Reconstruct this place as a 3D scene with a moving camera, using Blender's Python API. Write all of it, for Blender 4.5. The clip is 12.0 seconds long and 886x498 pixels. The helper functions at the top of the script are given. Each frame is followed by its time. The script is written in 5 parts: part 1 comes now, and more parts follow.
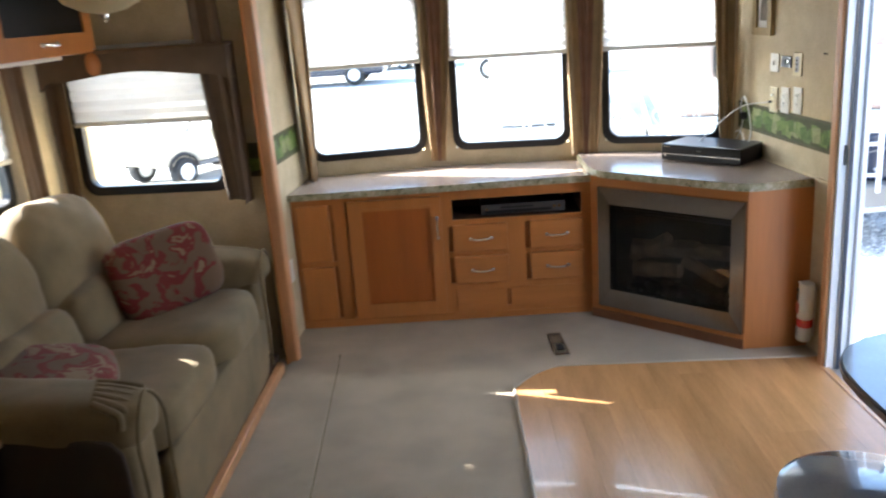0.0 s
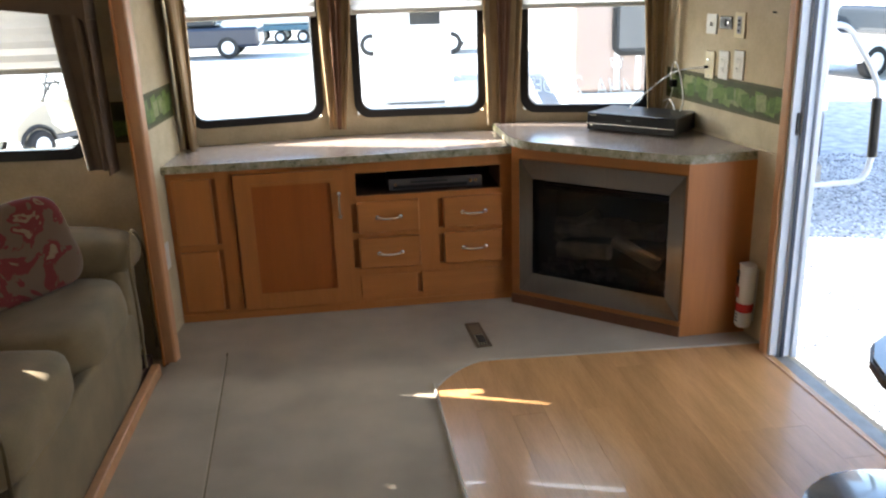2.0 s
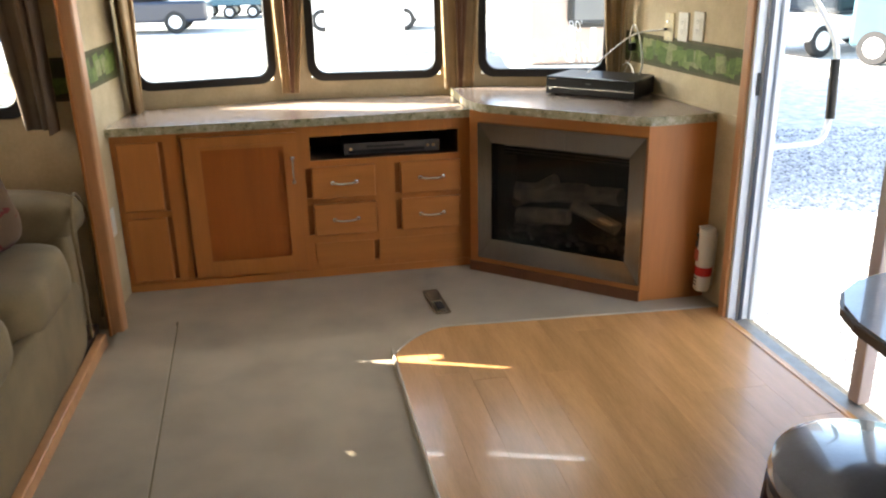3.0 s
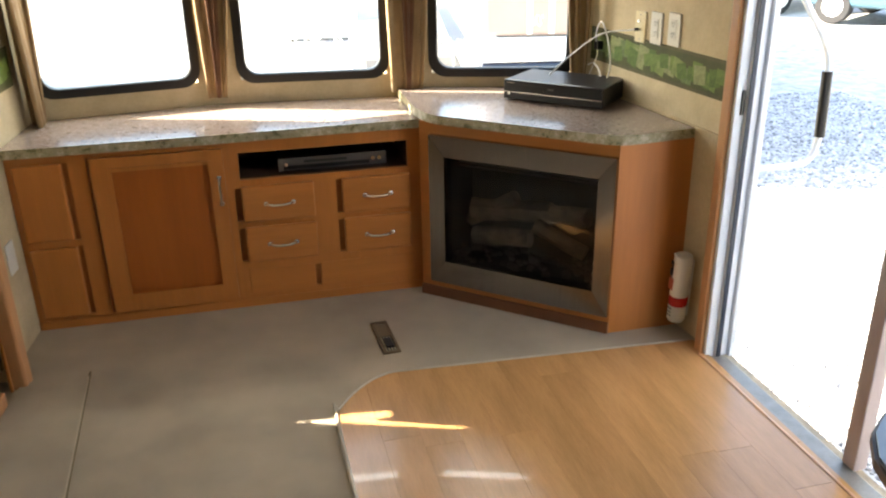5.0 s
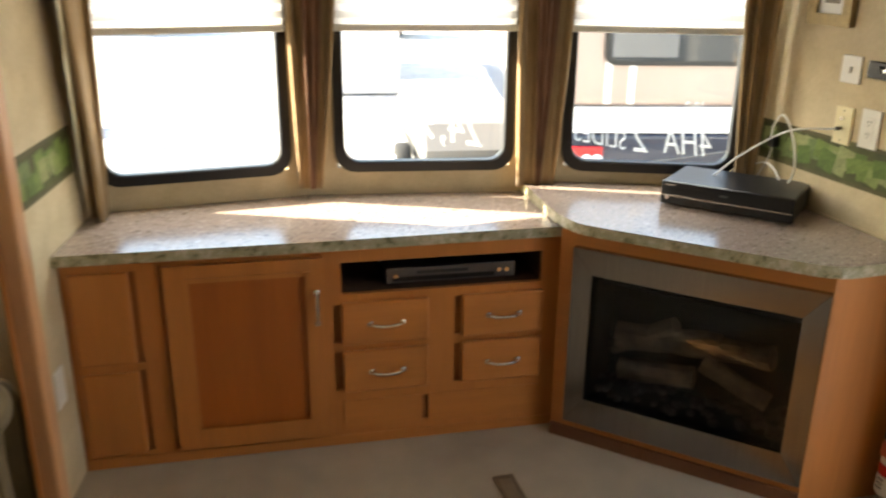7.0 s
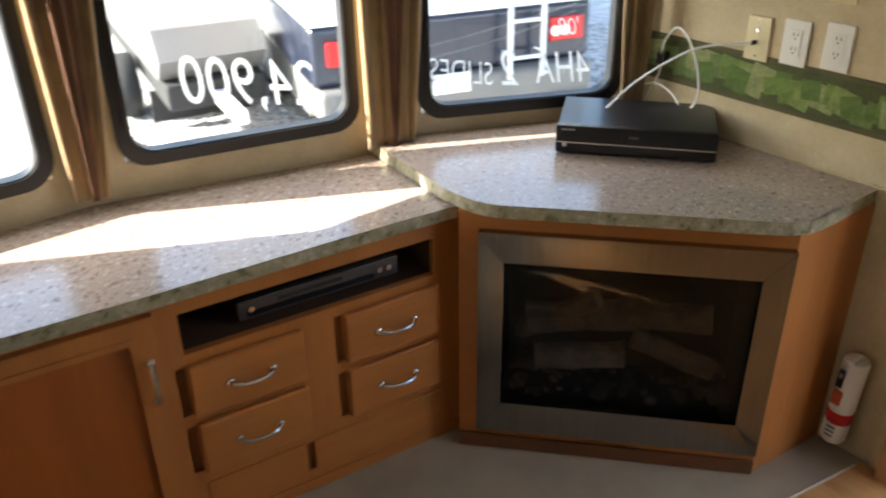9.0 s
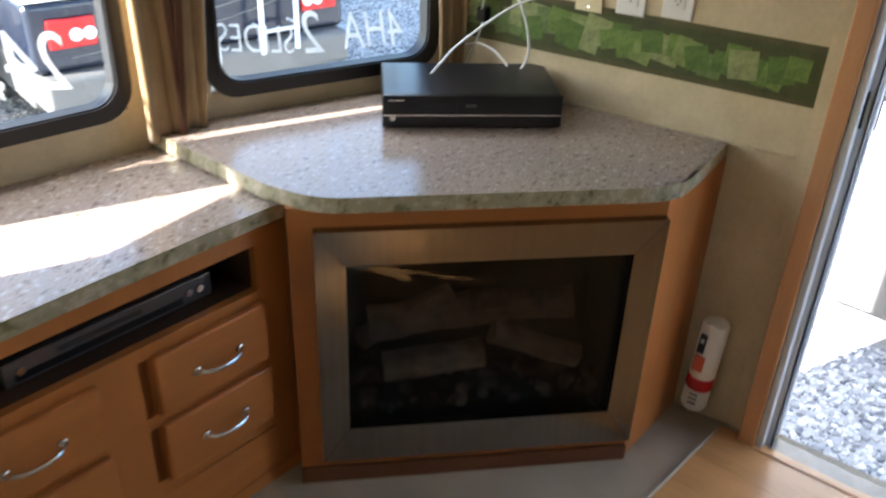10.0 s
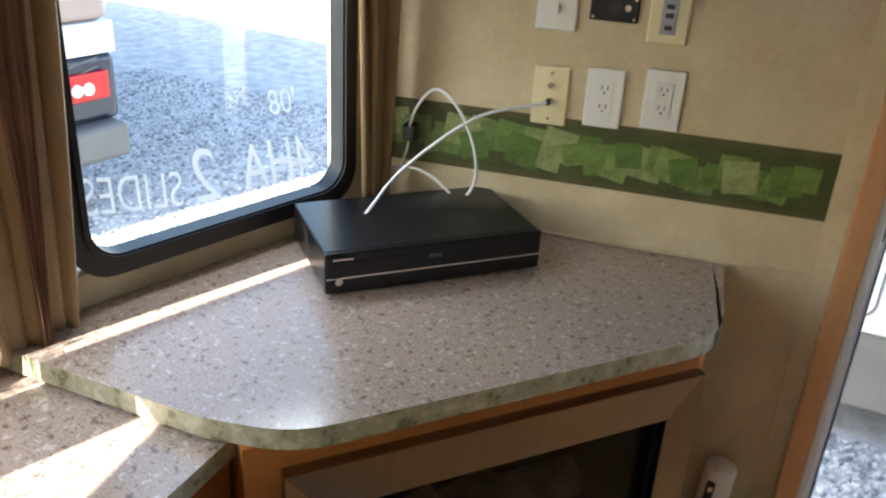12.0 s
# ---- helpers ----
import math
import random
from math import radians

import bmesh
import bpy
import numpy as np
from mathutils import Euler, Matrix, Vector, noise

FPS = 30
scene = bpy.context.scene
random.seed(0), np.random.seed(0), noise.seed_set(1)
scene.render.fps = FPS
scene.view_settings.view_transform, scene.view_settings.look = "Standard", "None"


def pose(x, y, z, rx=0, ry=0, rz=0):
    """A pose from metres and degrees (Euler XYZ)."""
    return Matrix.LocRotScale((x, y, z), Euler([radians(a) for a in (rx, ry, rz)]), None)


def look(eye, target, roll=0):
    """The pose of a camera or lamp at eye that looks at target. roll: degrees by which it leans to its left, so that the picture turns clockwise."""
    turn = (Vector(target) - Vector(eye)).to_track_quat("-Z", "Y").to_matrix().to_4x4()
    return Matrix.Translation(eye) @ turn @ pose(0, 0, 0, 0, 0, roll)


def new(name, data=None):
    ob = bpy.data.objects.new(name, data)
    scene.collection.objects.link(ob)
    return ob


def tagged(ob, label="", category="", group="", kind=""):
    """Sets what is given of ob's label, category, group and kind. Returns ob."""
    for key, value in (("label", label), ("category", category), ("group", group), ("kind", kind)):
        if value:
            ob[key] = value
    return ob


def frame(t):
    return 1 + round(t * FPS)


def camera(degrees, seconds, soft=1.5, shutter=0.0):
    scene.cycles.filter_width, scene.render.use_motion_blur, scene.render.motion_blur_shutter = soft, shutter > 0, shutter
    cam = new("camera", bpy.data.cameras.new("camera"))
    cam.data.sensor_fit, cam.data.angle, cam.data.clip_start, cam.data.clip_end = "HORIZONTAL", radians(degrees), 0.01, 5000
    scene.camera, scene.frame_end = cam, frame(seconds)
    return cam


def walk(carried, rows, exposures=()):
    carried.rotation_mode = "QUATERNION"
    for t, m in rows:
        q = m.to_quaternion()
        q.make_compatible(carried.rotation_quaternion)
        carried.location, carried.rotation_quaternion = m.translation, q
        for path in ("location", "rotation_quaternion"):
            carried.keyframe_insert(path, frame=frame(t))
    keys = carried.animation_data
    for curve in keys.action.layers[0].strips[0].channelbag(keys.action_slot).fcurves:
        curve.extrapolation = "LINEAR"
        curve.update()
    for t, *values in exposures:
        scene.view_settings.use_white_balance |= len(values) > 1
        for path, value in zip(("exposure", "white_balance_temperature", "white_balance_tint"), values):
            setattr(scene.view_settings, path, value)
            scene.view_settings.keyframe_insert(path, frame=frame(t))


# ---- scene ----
cam = camera(55.5, 12.0, soft=2.1, shutter=0.5)
PATH = [
    (0, (-1.134, -3.096, 1.62), (-1.391, -1.195, 1.052), -4.2),
    (0.5, (-1.253, -2.861, 1.513), (-1.337, -0.934, 0.987), -2.3),
    (1, (-1.349, -2.696, 1.514), (-1.345, -0.774, 0.961), -1.8),
    (1.5, (-1.34, -2.655, 1.487), (-1.332, -0.74, 0.909), -1.7),
    (2, (-1.309, -2.632, 1.482), (-1.28, -0.733, 0.856), -2.0),
    (2.5, (-1.316, -2.631, 1.452), (-1.235, -0.743, 0.798), -1.7),
    (3, (-1.327, -2.581, 1.399), (-1.19, -0.703, 0.726), -1.2),
    (5, (-1.246, -2.137, 1.547), (-1.018, -0.31, 0.766), -1.0),
    (5.5, (-1.355, -1.995, 1.585), (-1.076, -0.175, 0.804), 0.2),
    (6, (-1.487, -1.787, 1.694), (-1.457, 0.049, 0.9), -2.2),
    (6.5, (-1.503, -1.636, 1.702), (-1.584, 0.209, 0.937), -3.2),
    (7, (-1.573, -1.433, 1.564), (-1.375, 0.441, 0.892), 0.6),
    (9, (-1.781, -0.621, 1.635), (-1.016, 0.963, 0.684), -0.8),
    (9.5, (-1.852, -0.358, 1.553), (-0.742, 1.014, 0.613), 2.0),
    (10, (-1.756, -0.232, 1.504), (-0.531, 0.998, 0.511), 2.2),
    (10.5, (-1.625, -0.088, 1.525), (-0.286, 1.162, 0.721), 2.5),
    (11, (-1.635, 0.122, 1.488), (-0.134, 1.203, 0.728), 4.3),
    (11.5, (-1.686, 0.311, 1.466), (-0.042, 1.164, 0.71), 6.7),
    (12, (-1.624, 0.382, 1.483), (-0.023, 1.233, 0.638), 3.3),
]
EXPOSURES = [(0.0, 3.22, 6000, 10), (0.5, 2.77, 6100, 10), (1.0, 2.17, 5900, 10), (1.5, 2.27, 6000, 10), (2.0, 2.87, 6300, 10), (2.5, 3.14, 6650, 10), (3.0, 3.22, 7000, 10), (5.0, 3.19, 7350, 10), (6.0, 3.02, 7800, 10), (6.5, 3.02, 7800, 10), (8.0, 2.89, 7300, 10), (9.0, 2.69, 6700, 10), (9.5, 2.62, 6300, 10), (10.0, 2.74, 6150, 10), (11.5, 2.63, 6300, 10), (12.0, 2.57, 6300, 10)]
walk(cam, [(t, look(eye, target, roll)) for t, eye, target, roll in PATH], EXPOSURES)

# ---- daylight ----
SUN_WAY = Vector((1.0, -0.252, -0.585)).normalized()
world = bpy.data.worlds.new("sky")
scene.world = world
world.use_nodes = True
wn = world.node_tree.nodes
sky = wn.new("ShaderNodeTexSky")
sky.sky_type, sky.sun_disc = "NISHITA", False
sky.sun_elevation = math.asin(-SUN_WAY.z)
sky.sun_rotation = math.atan2(-SUN_WAY.x, -SUN_WAY.y)
world.node_tree.links.new(sky.outputs[0], wn["Background"].inputs[0])
wn["Background"].inputs[1].default_value = 0.15
sun = new("sun", bpy.data.lights.new("sun", "SUN"))
sun.data.energy, sun.data.angle, sun.data.color = 5.0, radians(0.5), (1.0, 0.95, 0.86)
sun.matrix_world = look((0, 0, 20), Vector((0, 0, 20)) + SUN_WAY)


def blind_fill_lamp(name, m, w, h, power):
    """Area lamp added behind the drawn part of a blind, standing in for skylight."""
    ob = new(name, bpy.data.lights.new(name, "AREA"))
    ob.data.shape, ob.data.size, ob.data.size_y, ob.data.energy, ob.data.color = "RECTANGLE", w, h, power, (0.92, 0.96, 1.0)
    ob.matrix_world = m @ pose(0, 0, 0, -90, 0, 0)


# ---- materials ----
def material(name, color, rough=0.6, metal=0.0, vary=0.15, scale=8.0, bump=0.1, fine=120.0, stretch=(1, 1, 1), color2=None, sheen=0.0, coat=0.0):
    """Principled paint with variation at two scales and a fine relief; stretch draws the grain out along one axis."""
    m = bpy.data.materials.new(name)
    m.use_nodes = True
    nt = m.node_tree
    n, k = nt.nodes, nt.links.new
    bs = n["Principled BSDF"]
    co = n.new("ShaderNodeTexCoord")
    mp = n.new("ShaderNodeMapping")
    mp.inputs["Scale"].default_value = stretch
    k(co.outputs["Object"], mp.inputs["Vector"])
    big, small = n.new("ShaderNodeTexNoise"), n.new("ShaderNodeTexNoise")
    big.inputs["Scale"].default_value, small.inputs["Scale"].default_value = scale, fine
    big.inputs["Detail"].default_value, small.inputs["Detail"].default_value = 4, 3
    k(mp.outputs[0], big.inputs["Vector"])
    k(mp.outputs[0], small.inputs["Vector"])
    ramp = n.new("ShaderNodeMix")
    ramp.data_type = "RGBA"
    c2 = color2 or tuple(c * (1 - 2 * vary) for c in color)
    ramp.inputs["A"].default_value = (*color, 1)
    ramp.inputs["B"].default_value = (*c2, 1)
    mixed = n.new("ShaderNodeMath")
    mixed.operation = "MULTIPLY_ADD"
    k(small.outputs["Fac"], mixed.inputs[0])
    mixed.inputs[1].default_value = 0.45
    k(big.outputs["Fac"], mixed.inputs[2])
    rng = n.new("ShaderNodeMapRange")
    rng.inputs["From Min"].default_value, rng.inputs["From Max"].default_value = 0.45, 1.0
    k(mixed.outputs[0], rng.inputs["Value"])
    k(rng.outputs[0], ramp.inputs["Factor"])
    k(ramp.outputs["Result"], bs.inputs["Base Color"])
    bs.inputs["Roughness"].default_value, bs.inputs["Metallic"].default_value = rough, metal
    bs.inputs["Sheen Weight"].default_value, bs.inputs["Coat Weight"].default_value = sheen, coat
    if bump:
        bp = n.new("ShaderNodeBump")
        bp.inputs["Strength"].default_value, bp.inputs["Distance"].default_value = bump, 0.004
        k(small.outputs["Fac"], bp.inputs["Height"])
        k(bp.outputs[0], bs.inputs["Normal"])
    return m


def speckled(name, base, spots, scale, rough):
    """Laminate with mottled specks in several colours."""
    m = material(name, base, rough, vary=0.2, scale=60, bump=0.02)
    nt = m.node_tree
    n, k = nt.nodes, nt.links.new
    co = n.new("ShaderNodeTexCoord")
    vo = n.new("ShaderNodeTexNoise")
    vo.inputs["Scale"].default_value, vo.inputs["Detail"].default_value, vo.inputs["Roughness"].default_value = scale, 5, 0.7
    k(co.outputs["Object"], vo.inputs["Vector"])
    cr = n.new("ShaderNodeValToRGB")
    cr.color_ramp.interpolation = "EASE"
    el = cr.color_ramp.elements
    el[0].position, el[0].color = 0.37, (*spots[0], 1)
    el[1].position, el[1].color = 0.455, (*base, 1)
    for at, c in ((0.51, base), (0.555, spots[1]), (0.60, spots[2])):
        e = el.new(at)
        e.color = (*c, 1)
    k(vo.outputs["Fac"], cr.inputs["Fac"])
    k(cr.outputs["Color"], n["Principled BSDF"].inputs["Base Color"])
    return m


def pane_glass(name, tint=(0.96, 0.98, 0.97), gloss=0.06):
    m = bpy.data.materials.new(name)
    m.use_nodes = True
    nt = m.node_tree
    n, k = nt.nodes, nt.links.new
    n.remove(n["Principled BSDF"])
    tr, gl, mx = n.new("ShaderNodeBsdfTransparent"), n.new("ShaderNodeBsdfGlossy"), n.new("ShaderNodeMixShader")
    tr.inputs[0].default_value = (*tint, 1)
    gl.inputs["Roughness"].default_value = 0.02
    mx.inputs[0].default_value = gloss
    k(tr.outputs[0], mx.inputs[1])
    k(gl.outputs[0], mx.inputs[2])
    k(mx.outputs[0], n["Material Output"].inputs[0])
    return m


def translucent(name, color, share):
    m = material(name, color, 0.9, vary=0.04, scale=20, bump=0.05)
    nt = m.node_tree
    n, k = nt.nodes, nt.links.new
    tl, mx = n.new("ShaderNodeBsdfTranslucent"), n.new("ShaderNodeMixShader")
    tl.inputs[0].default_value = (*color, 1)
    mx.inputs[0].default_value = share
    k(n["Principled BSDF"].outputs[0], mx.inputs[1])
    k(tl.outputs[0], mx.inputs[2])
    k(mx.outputs[0], n["Material Output"].inputs[0])
    return m


M = {}
M["wall"] = material("wallpaper", (0.66, 0.55, 0.36), 0.7, vary=0.14, scale=9, bump=0.12, fine=70, color2=(0.50, 0.40, 0.24))
M["ceiling"] = material("ceiling vinyl", (0.72, 0.69, 0.60), 0.8, vary=0.05, scale=5, bump=0.1)
M["carpet"] = material("carpet", (0.53, 0.43, 0.30), 0.95, vary=0.2, scale=3.5, bump=0.9, fine=420, sheen=0.2)
M["maple"] = material("maple veneer", (0.56, 0.205, 0.05), 0.38, vary=0.10, scale=3, bump=0.0, fine=14, stretch=(5, 5, 0.5), coat=0.1)
M["maple_h"] = material("maple veneer crossways", (0.56, 0.205, 0.05), 0.38, vary=0.10, scale=3, bump=0.0, fine=14, stretch=(0.5, 5, 5), coat=0.1)
M["panel"] = material("maple centre panel", (0.45, 0.12, 0.018), 0.4, vary=0.10, scale=3, bump=0.0, fine=14, stretch=(5, 5, 0.5), coat=0.1)
M["trim"] = material("pale wood trim", (0.62, 0.31, 0.14), 0.4, vary=0.12, scale=3, bump=0.03, fine=30, stretch=(7, 7, 0.7))
M["counter"] = speckled("counter laminate", (0.38, 0.30, 0.245), ((0.17, 0.115, 0.09), (0.25, 0.18, 0.145), (0.50, 0.42, 0.36)), 66, 0.2)
M["counter"].node_tree.nodes["Principled BSDF"].inputs["Coat Weight"].default_value = 0.5
M["counter"].node_tree.nodes["Principled BSDF"].inputs["Coat Roughness"].default_value = 0.18
M["edge"] = speckled("counter edge band", (0.36, 0.33, 0.21), ((0.16, 0.16, 0.08), (0.42, 0.38, 0.26), (0.52, 0.47, 0.35)), 30, 0.3)
M["steel"] = material("brushed steel", (0.31, 0.29, 0.27), 0.17, 1.0, vary=0.10, scale=5, bump=0.05, fine=90, stretch=(16, 1, 0.6))
M["chrome"] = material("satin nickel", (0.75, 0.73, 0.70), 0.2, 1.0, vary=0.02, bump=0)
M["rubber"] = material("black window rubber", (0.012, 0.011, 0.011), 0.42, vary=0.1, bump=0.05)
M["black"] = material("black plastic", (0.008, 0.008, 0.009), 0.3, vary=0.1, bump=0.04)
M["soot"] = material("matte black firebox", (0.012, 0.011, 0.010), 0.8, vary=0.2, bump=0.2)
M["shadowy"] = material("dark brown with shade in it", (0.075, 0.036, 0.018), 0.7, vary=0.2, bump=0.05)
M["white"] = material("white plastic", (0.80, 0.78, 0.72), 0.35, vary=0.03, bump=0)
M["ivory"] = material("ivory plastic", (0.76, 0.66, 0.40), 0.4, vary=0.03, bump=0)
M["slot"] = material("dark slots", (0.03, 0.03, 0.03), 0.6, vary=0.0, bump=0)
M["alu"] = material("white painted aluminium", (0.72, 0.75, 0.80), 0.35, 0.0, vary=0.05, bump=0.02)
M["curtain"] = material("brown curtain cloth", (0.36, 0.235, 0.11), 0.9, vary=0.15, scale=12, bump=0.3, fine=300, sheen=0.2)
M["curtain_fold"] = material("curtain fold with shade in its brown", (0.19, 0.085, 0.04), 0.9, vary=0.2, scale=12, bump=0.3, fine=300, sheen=0.1)
M["curtain_dark"] = material("dark curtain lining", (0.13, 0.075, 0.035), 0.9, vary=0.15, scale=12, bump=0.3, fine=300)
# slide-room curtains: the brown is lowered to carry the shade they hang in
M["curtain_shaded"] = material("curtain cloth darkened for slide-room shade", (0.145, 0.09, 0.05), 0.9, vary=0.15, scale=12, bump=0.3, fine=300, sheen=0.1)
M["suede"] = material("olive tan microsuede", (0.245, 0.175, 0.083), 0.85, vary=0.22, scale=6, bump=0.25, fine=260, sheen=0.08)
M["suede_dark"] = material("brown binding tape", (0.22, 0.17, 0.095), 0.9, vary=0.15, scale=6, bump=0.25, fine=260)
M["blind"] = translucent("pleated blind", (0.76, 0.75, 0.73), 0.11)
M["blind_rail"] = material("cream blind rail", (0.78, 0.75, 0.66), 0.4, vary=0.03, bump=0)
M["glass"] = pane_glass("window glass")
M["darkglass"] = pane_glass("smoked fireplace glass", (0.72, 0.71, 0.70), 0.025)
M["chalk"] = translucent("white window marker", (0.9, 0.9, 0.9), 0.6)
M["gravel"] = material("grey gravel", (0.62, 0.61, 0.59), 0.9, vary=0.22, scale=7, bump=1.0, fine=45, color2=(0.28, 0.28, 0.29))
M["red"] = material("red lens", (0.55, 0.02, 0.02), 0.25, vary=0.05, bump=0)


# ---- mesh helpers ----
def part(name, bm, mat, parent=None, label="", smooth=False):
    """Links a bmesh as one mesh object, under a parent if one is given."""
    me = bpy.data.meshes.new(name)
    bmesh.ops.recalc_face_normals(bm, faces=bm.faces[:])
    bm.to_mesh(me)
    bm.free()
    for mt in (mat if isinstance(mat, (list, tuple)) else [mat]):
        me.materials.append(mt)
    if smooth:
        me.polygons.foreach_set("use_smooth", [True] * len(me.polygons))
        me.set_sharp_from_angle(angle=radians(40))
    ob = new(name, me)
    ob.parent = parent
    if label:
        ob["label"] = label
    return ob


def thing(name, m, label, category, group="", kind=""):
    ob = new(name)
    ob.empty_display_size = 0.1
    ob.matrix_world = m
    return tagged(ob, label, category, group, kind)


def block(x0, x1, y0, y1, z0, z1, bevel=0.0, segments=2, bm=None):
    """A box between the given bounds, with rounded edges."""
    tmp = bmesh.new()
    bmesh.ops.create_cube(tmp, size=1.0, matrix=Matrix.LocRotScale(((x0 + x1) / 2, (y0 + y1) / 2, (z0 + z1) / 2), None, (x1 - x0, y1 - y0, z1 - z0)))
    if bevel:
        bmesh.ops.bevel(tmp, geom=tmp.edges[:], offset=bevel, segments=segments, profile=0.5, affect="EDGES", clamp_overlap=True)
    return add(bm, tmp)


def add(bm, tmp):
    """Appends tmp to bm, or gives tmp back when there is none."""
    if bm is None:
        return tmp
    me = bpy.data.meshes.new("joined")
    tmp.to_mesh(me)
    tmp.free()
    bm.from_mesh(me)
    bpy.data.meshes.remove(me)
    return bm


def prism(points, z0, z1, bevel=0.0, bm=None, segments=2):
    """An upright prism over a plan outline."""
    tmp = bmesh.new()
    f = tmp.faces.new([tmp.verts.new((x, y, z0)) for x, y in points])
    r = bmesh.ops.extrude_face_region(tmp, geom=[f])
    bmesh.ops.translate(tmp, vec=(0, 0, z1 - z0), verts=[v for v in r["geom"] if isinstance(v, bmesh.types.BMVert)])
    if bevel:
        bmesh.ops.recalc_face_normals(tmp, faces=tmp.faces[:])
        bmesh.ops.bevel(tmp, geom=tmp.edges[:], offset=bevel, segments=segments, profile=0.5, affect="EDGES", clamp_overlap=True)
    return add(bm, tmp)


def rod(p, q, r, n=12, r2=None, bm=None):
    """A round bar from p to q."""
    p, q = Vector(p), Vector(q)
    tmp = bmesh.new()
    bmesh.ops.create_cone(tmp, cap_ends=True, segments=n, radius1=r, radius2=r if r2 is None else r2, depth=(q - p).length)
    bmesh.ops.transform(tmp, matrix=Matrix.Translation((p + q) / 2) @ (q - p).to_track_quat("Z", "Y").to_matrix().to_4x4(), verts=tmp.verts[:])
    return add(bm, tmp)


def tube(points, r, n=8, steps=6, bm=None):
    """A bent pipe along a smooth line through the points."""
    pts = [Vector(p) for p in points]
    line = []
    for i in range(len(pts) - 1):
        a, b = pts[max(i - 1, 0)], pts[i]
        c, d = pts[i + 1], pts[min(i + 2, len(pts) - 1)]
        for s in range(steps):
            t = s / steps
            line.append(0.5 * (2 * b + (c - a) * t + (2 * a - 5 * b + 4 * c - d) * t * t + (3 * b - a - 3 * c + d) * t ** 3))
    line.append(pts[-1])
    tmp = bmesh.new()
    rings, side = [], Vector((0.3, 0.5, 0.81))
    for i, p in enumerate(line):
        way = (line[min(i + 1, len(line) - 1)] - line[max(i - 1, 0)]).normalized()
        u = (side - way * side.dot(way)).normalized()
        v = way.cross(u)
        side = u
        rings.append([tmp.verts.new(p + r * (u * math.cos(6.2832 * j / n) + v * math.sin(6.2832 * j / n))) for j in range(n)])
    for a, b in zip(rings, rings[1:]):
        for j in range(n):
            tmp.faces.new((a[j], a[(j + 1) % n], b[(j + 1) % n], b[j]))
    tmp.faces.new(rings[0])
    tmp.faces.new(rings[-1])
    return add(bm, tmp)


def lathe(profile, n=28, bm=None):
    """A turned shape from (radius, height) pairs about the z axis."""
    tmp = bmesh.new()
    rings = [[tmp.verts.new((r * math.cos(6.2832 * j / n), r * math.sin(6.2832 * j / n), z)) for j in range(n)] for r, z in profile]
    for a, b in zip(rings, rings[1:]):
        for j in range(n):
            tmp.faces.new((a[j], a[(j + 1) % n], b[(j + 1) % n], b[j]))
    tmp.faces.new(rings[0])
    tmp.faces.new(rings[-1])
    return add(bm, tmp)


def cushion(size, puff=3.0, wob=0.012, n=14, seed=0.0, m=None, bm=None):
    """A soft stuffed block: a box whose faces swell and whose edges are round."""
    tmp = bmesh.new()
    bmesh.ops.create_cube(tmp, size=2.0)
    bmesh.ops.subdivide_edges(tmp, edges=tmp.edges[:], cuts=n, use_grid_fill=True)
    for v in tmp.verts:
        c = v.co.copy()
        r = (abs(c.x) ** puff + abs(c.y) ** puff + abs(c.z) ** puff) ** (1 / puff)
        c = c / r * max(abs(c.x), abs(c.y), abs(c.z))
        c = Vector((c.x * size[0] / 2, c.y * size[1] / 2, c.z * size[2] / 2))
        w = noise.noise(c * 5 + Vector((seed, seed, 0))) + 0.5 * noise.noise(c * 13 + Vector((0, seed, seed)))
        v.co = c + c.normalized() * w * wob
    if m is not None:
        bmesh.ops.transform(tmp, matrix=m, verts=tmp.verts[:])
    return add(bm, tmp)


def rounded(w, h, r, n=6):
    """The outline of a rounded rectangle about the origin."""
    out = []
    for cx, cz, a0 in ((w / 2 - r, h / 2 - r, 0), (-w / 2 + r, h / 2 - r, 90), (-w / 2 + r, -h / 2 + r, 180), (w / 2 - r, -h / 2 + r, 270)):
        out += [(cx + r * math.cos(radians(a0 + 90 * i / n)), cz + r * math.sin(radians(a0 + 90 * i / n))) for i in range(n + 1)]
    return out


def ring(outer, inner, y0, y1, bm=None):
    """A flat frame between two outlines with the same count of points, in the xz plane, from y0 to y1."""
    tmp = bmesh.new()
    rows = [[tmp.verts.new((x, y, z)) for x, z in line] for line, y in ((outer, y0), (outer, y1), (inner, y1), (inner, y0))]
    n = len(outer)
    for a in range(4):
        b = (a + 1) % 4
        for j in range(n):
            tmp.faces.new((rows[a][j], rows[a][(j + 1) % n], rows[b][(j + 1) % n], rows[b][j]))
    return add(bm, tmp)


def sheet(outline, y0, y1, bm=None):
    """A plate with the outline in the xz plane."""
    tmp = bmesh.new()
    f = tmp.faces.new([tmp.verts.new((x, y0, z)) for x, z in outline])
    r = bmesh.ops.extrude_face_region(tmp, geom=[f])
    bmesh.ops.translate(tmp, vec=(0, y1 - y0, 0), verts=[v for v in r["geom"] if isinstance(v, bmesh.types.BMVert)])
    return add(bm, tmp)


def along(p, q, z=0.0):
    """The pose whose x axis runs in plan from p to q and whose y axis points to the left of it."""
    return pose(p[0], p[1], z, 0, 0, math.degrees(math.atan2(q[1] - p[1], q[0] - p[0])))


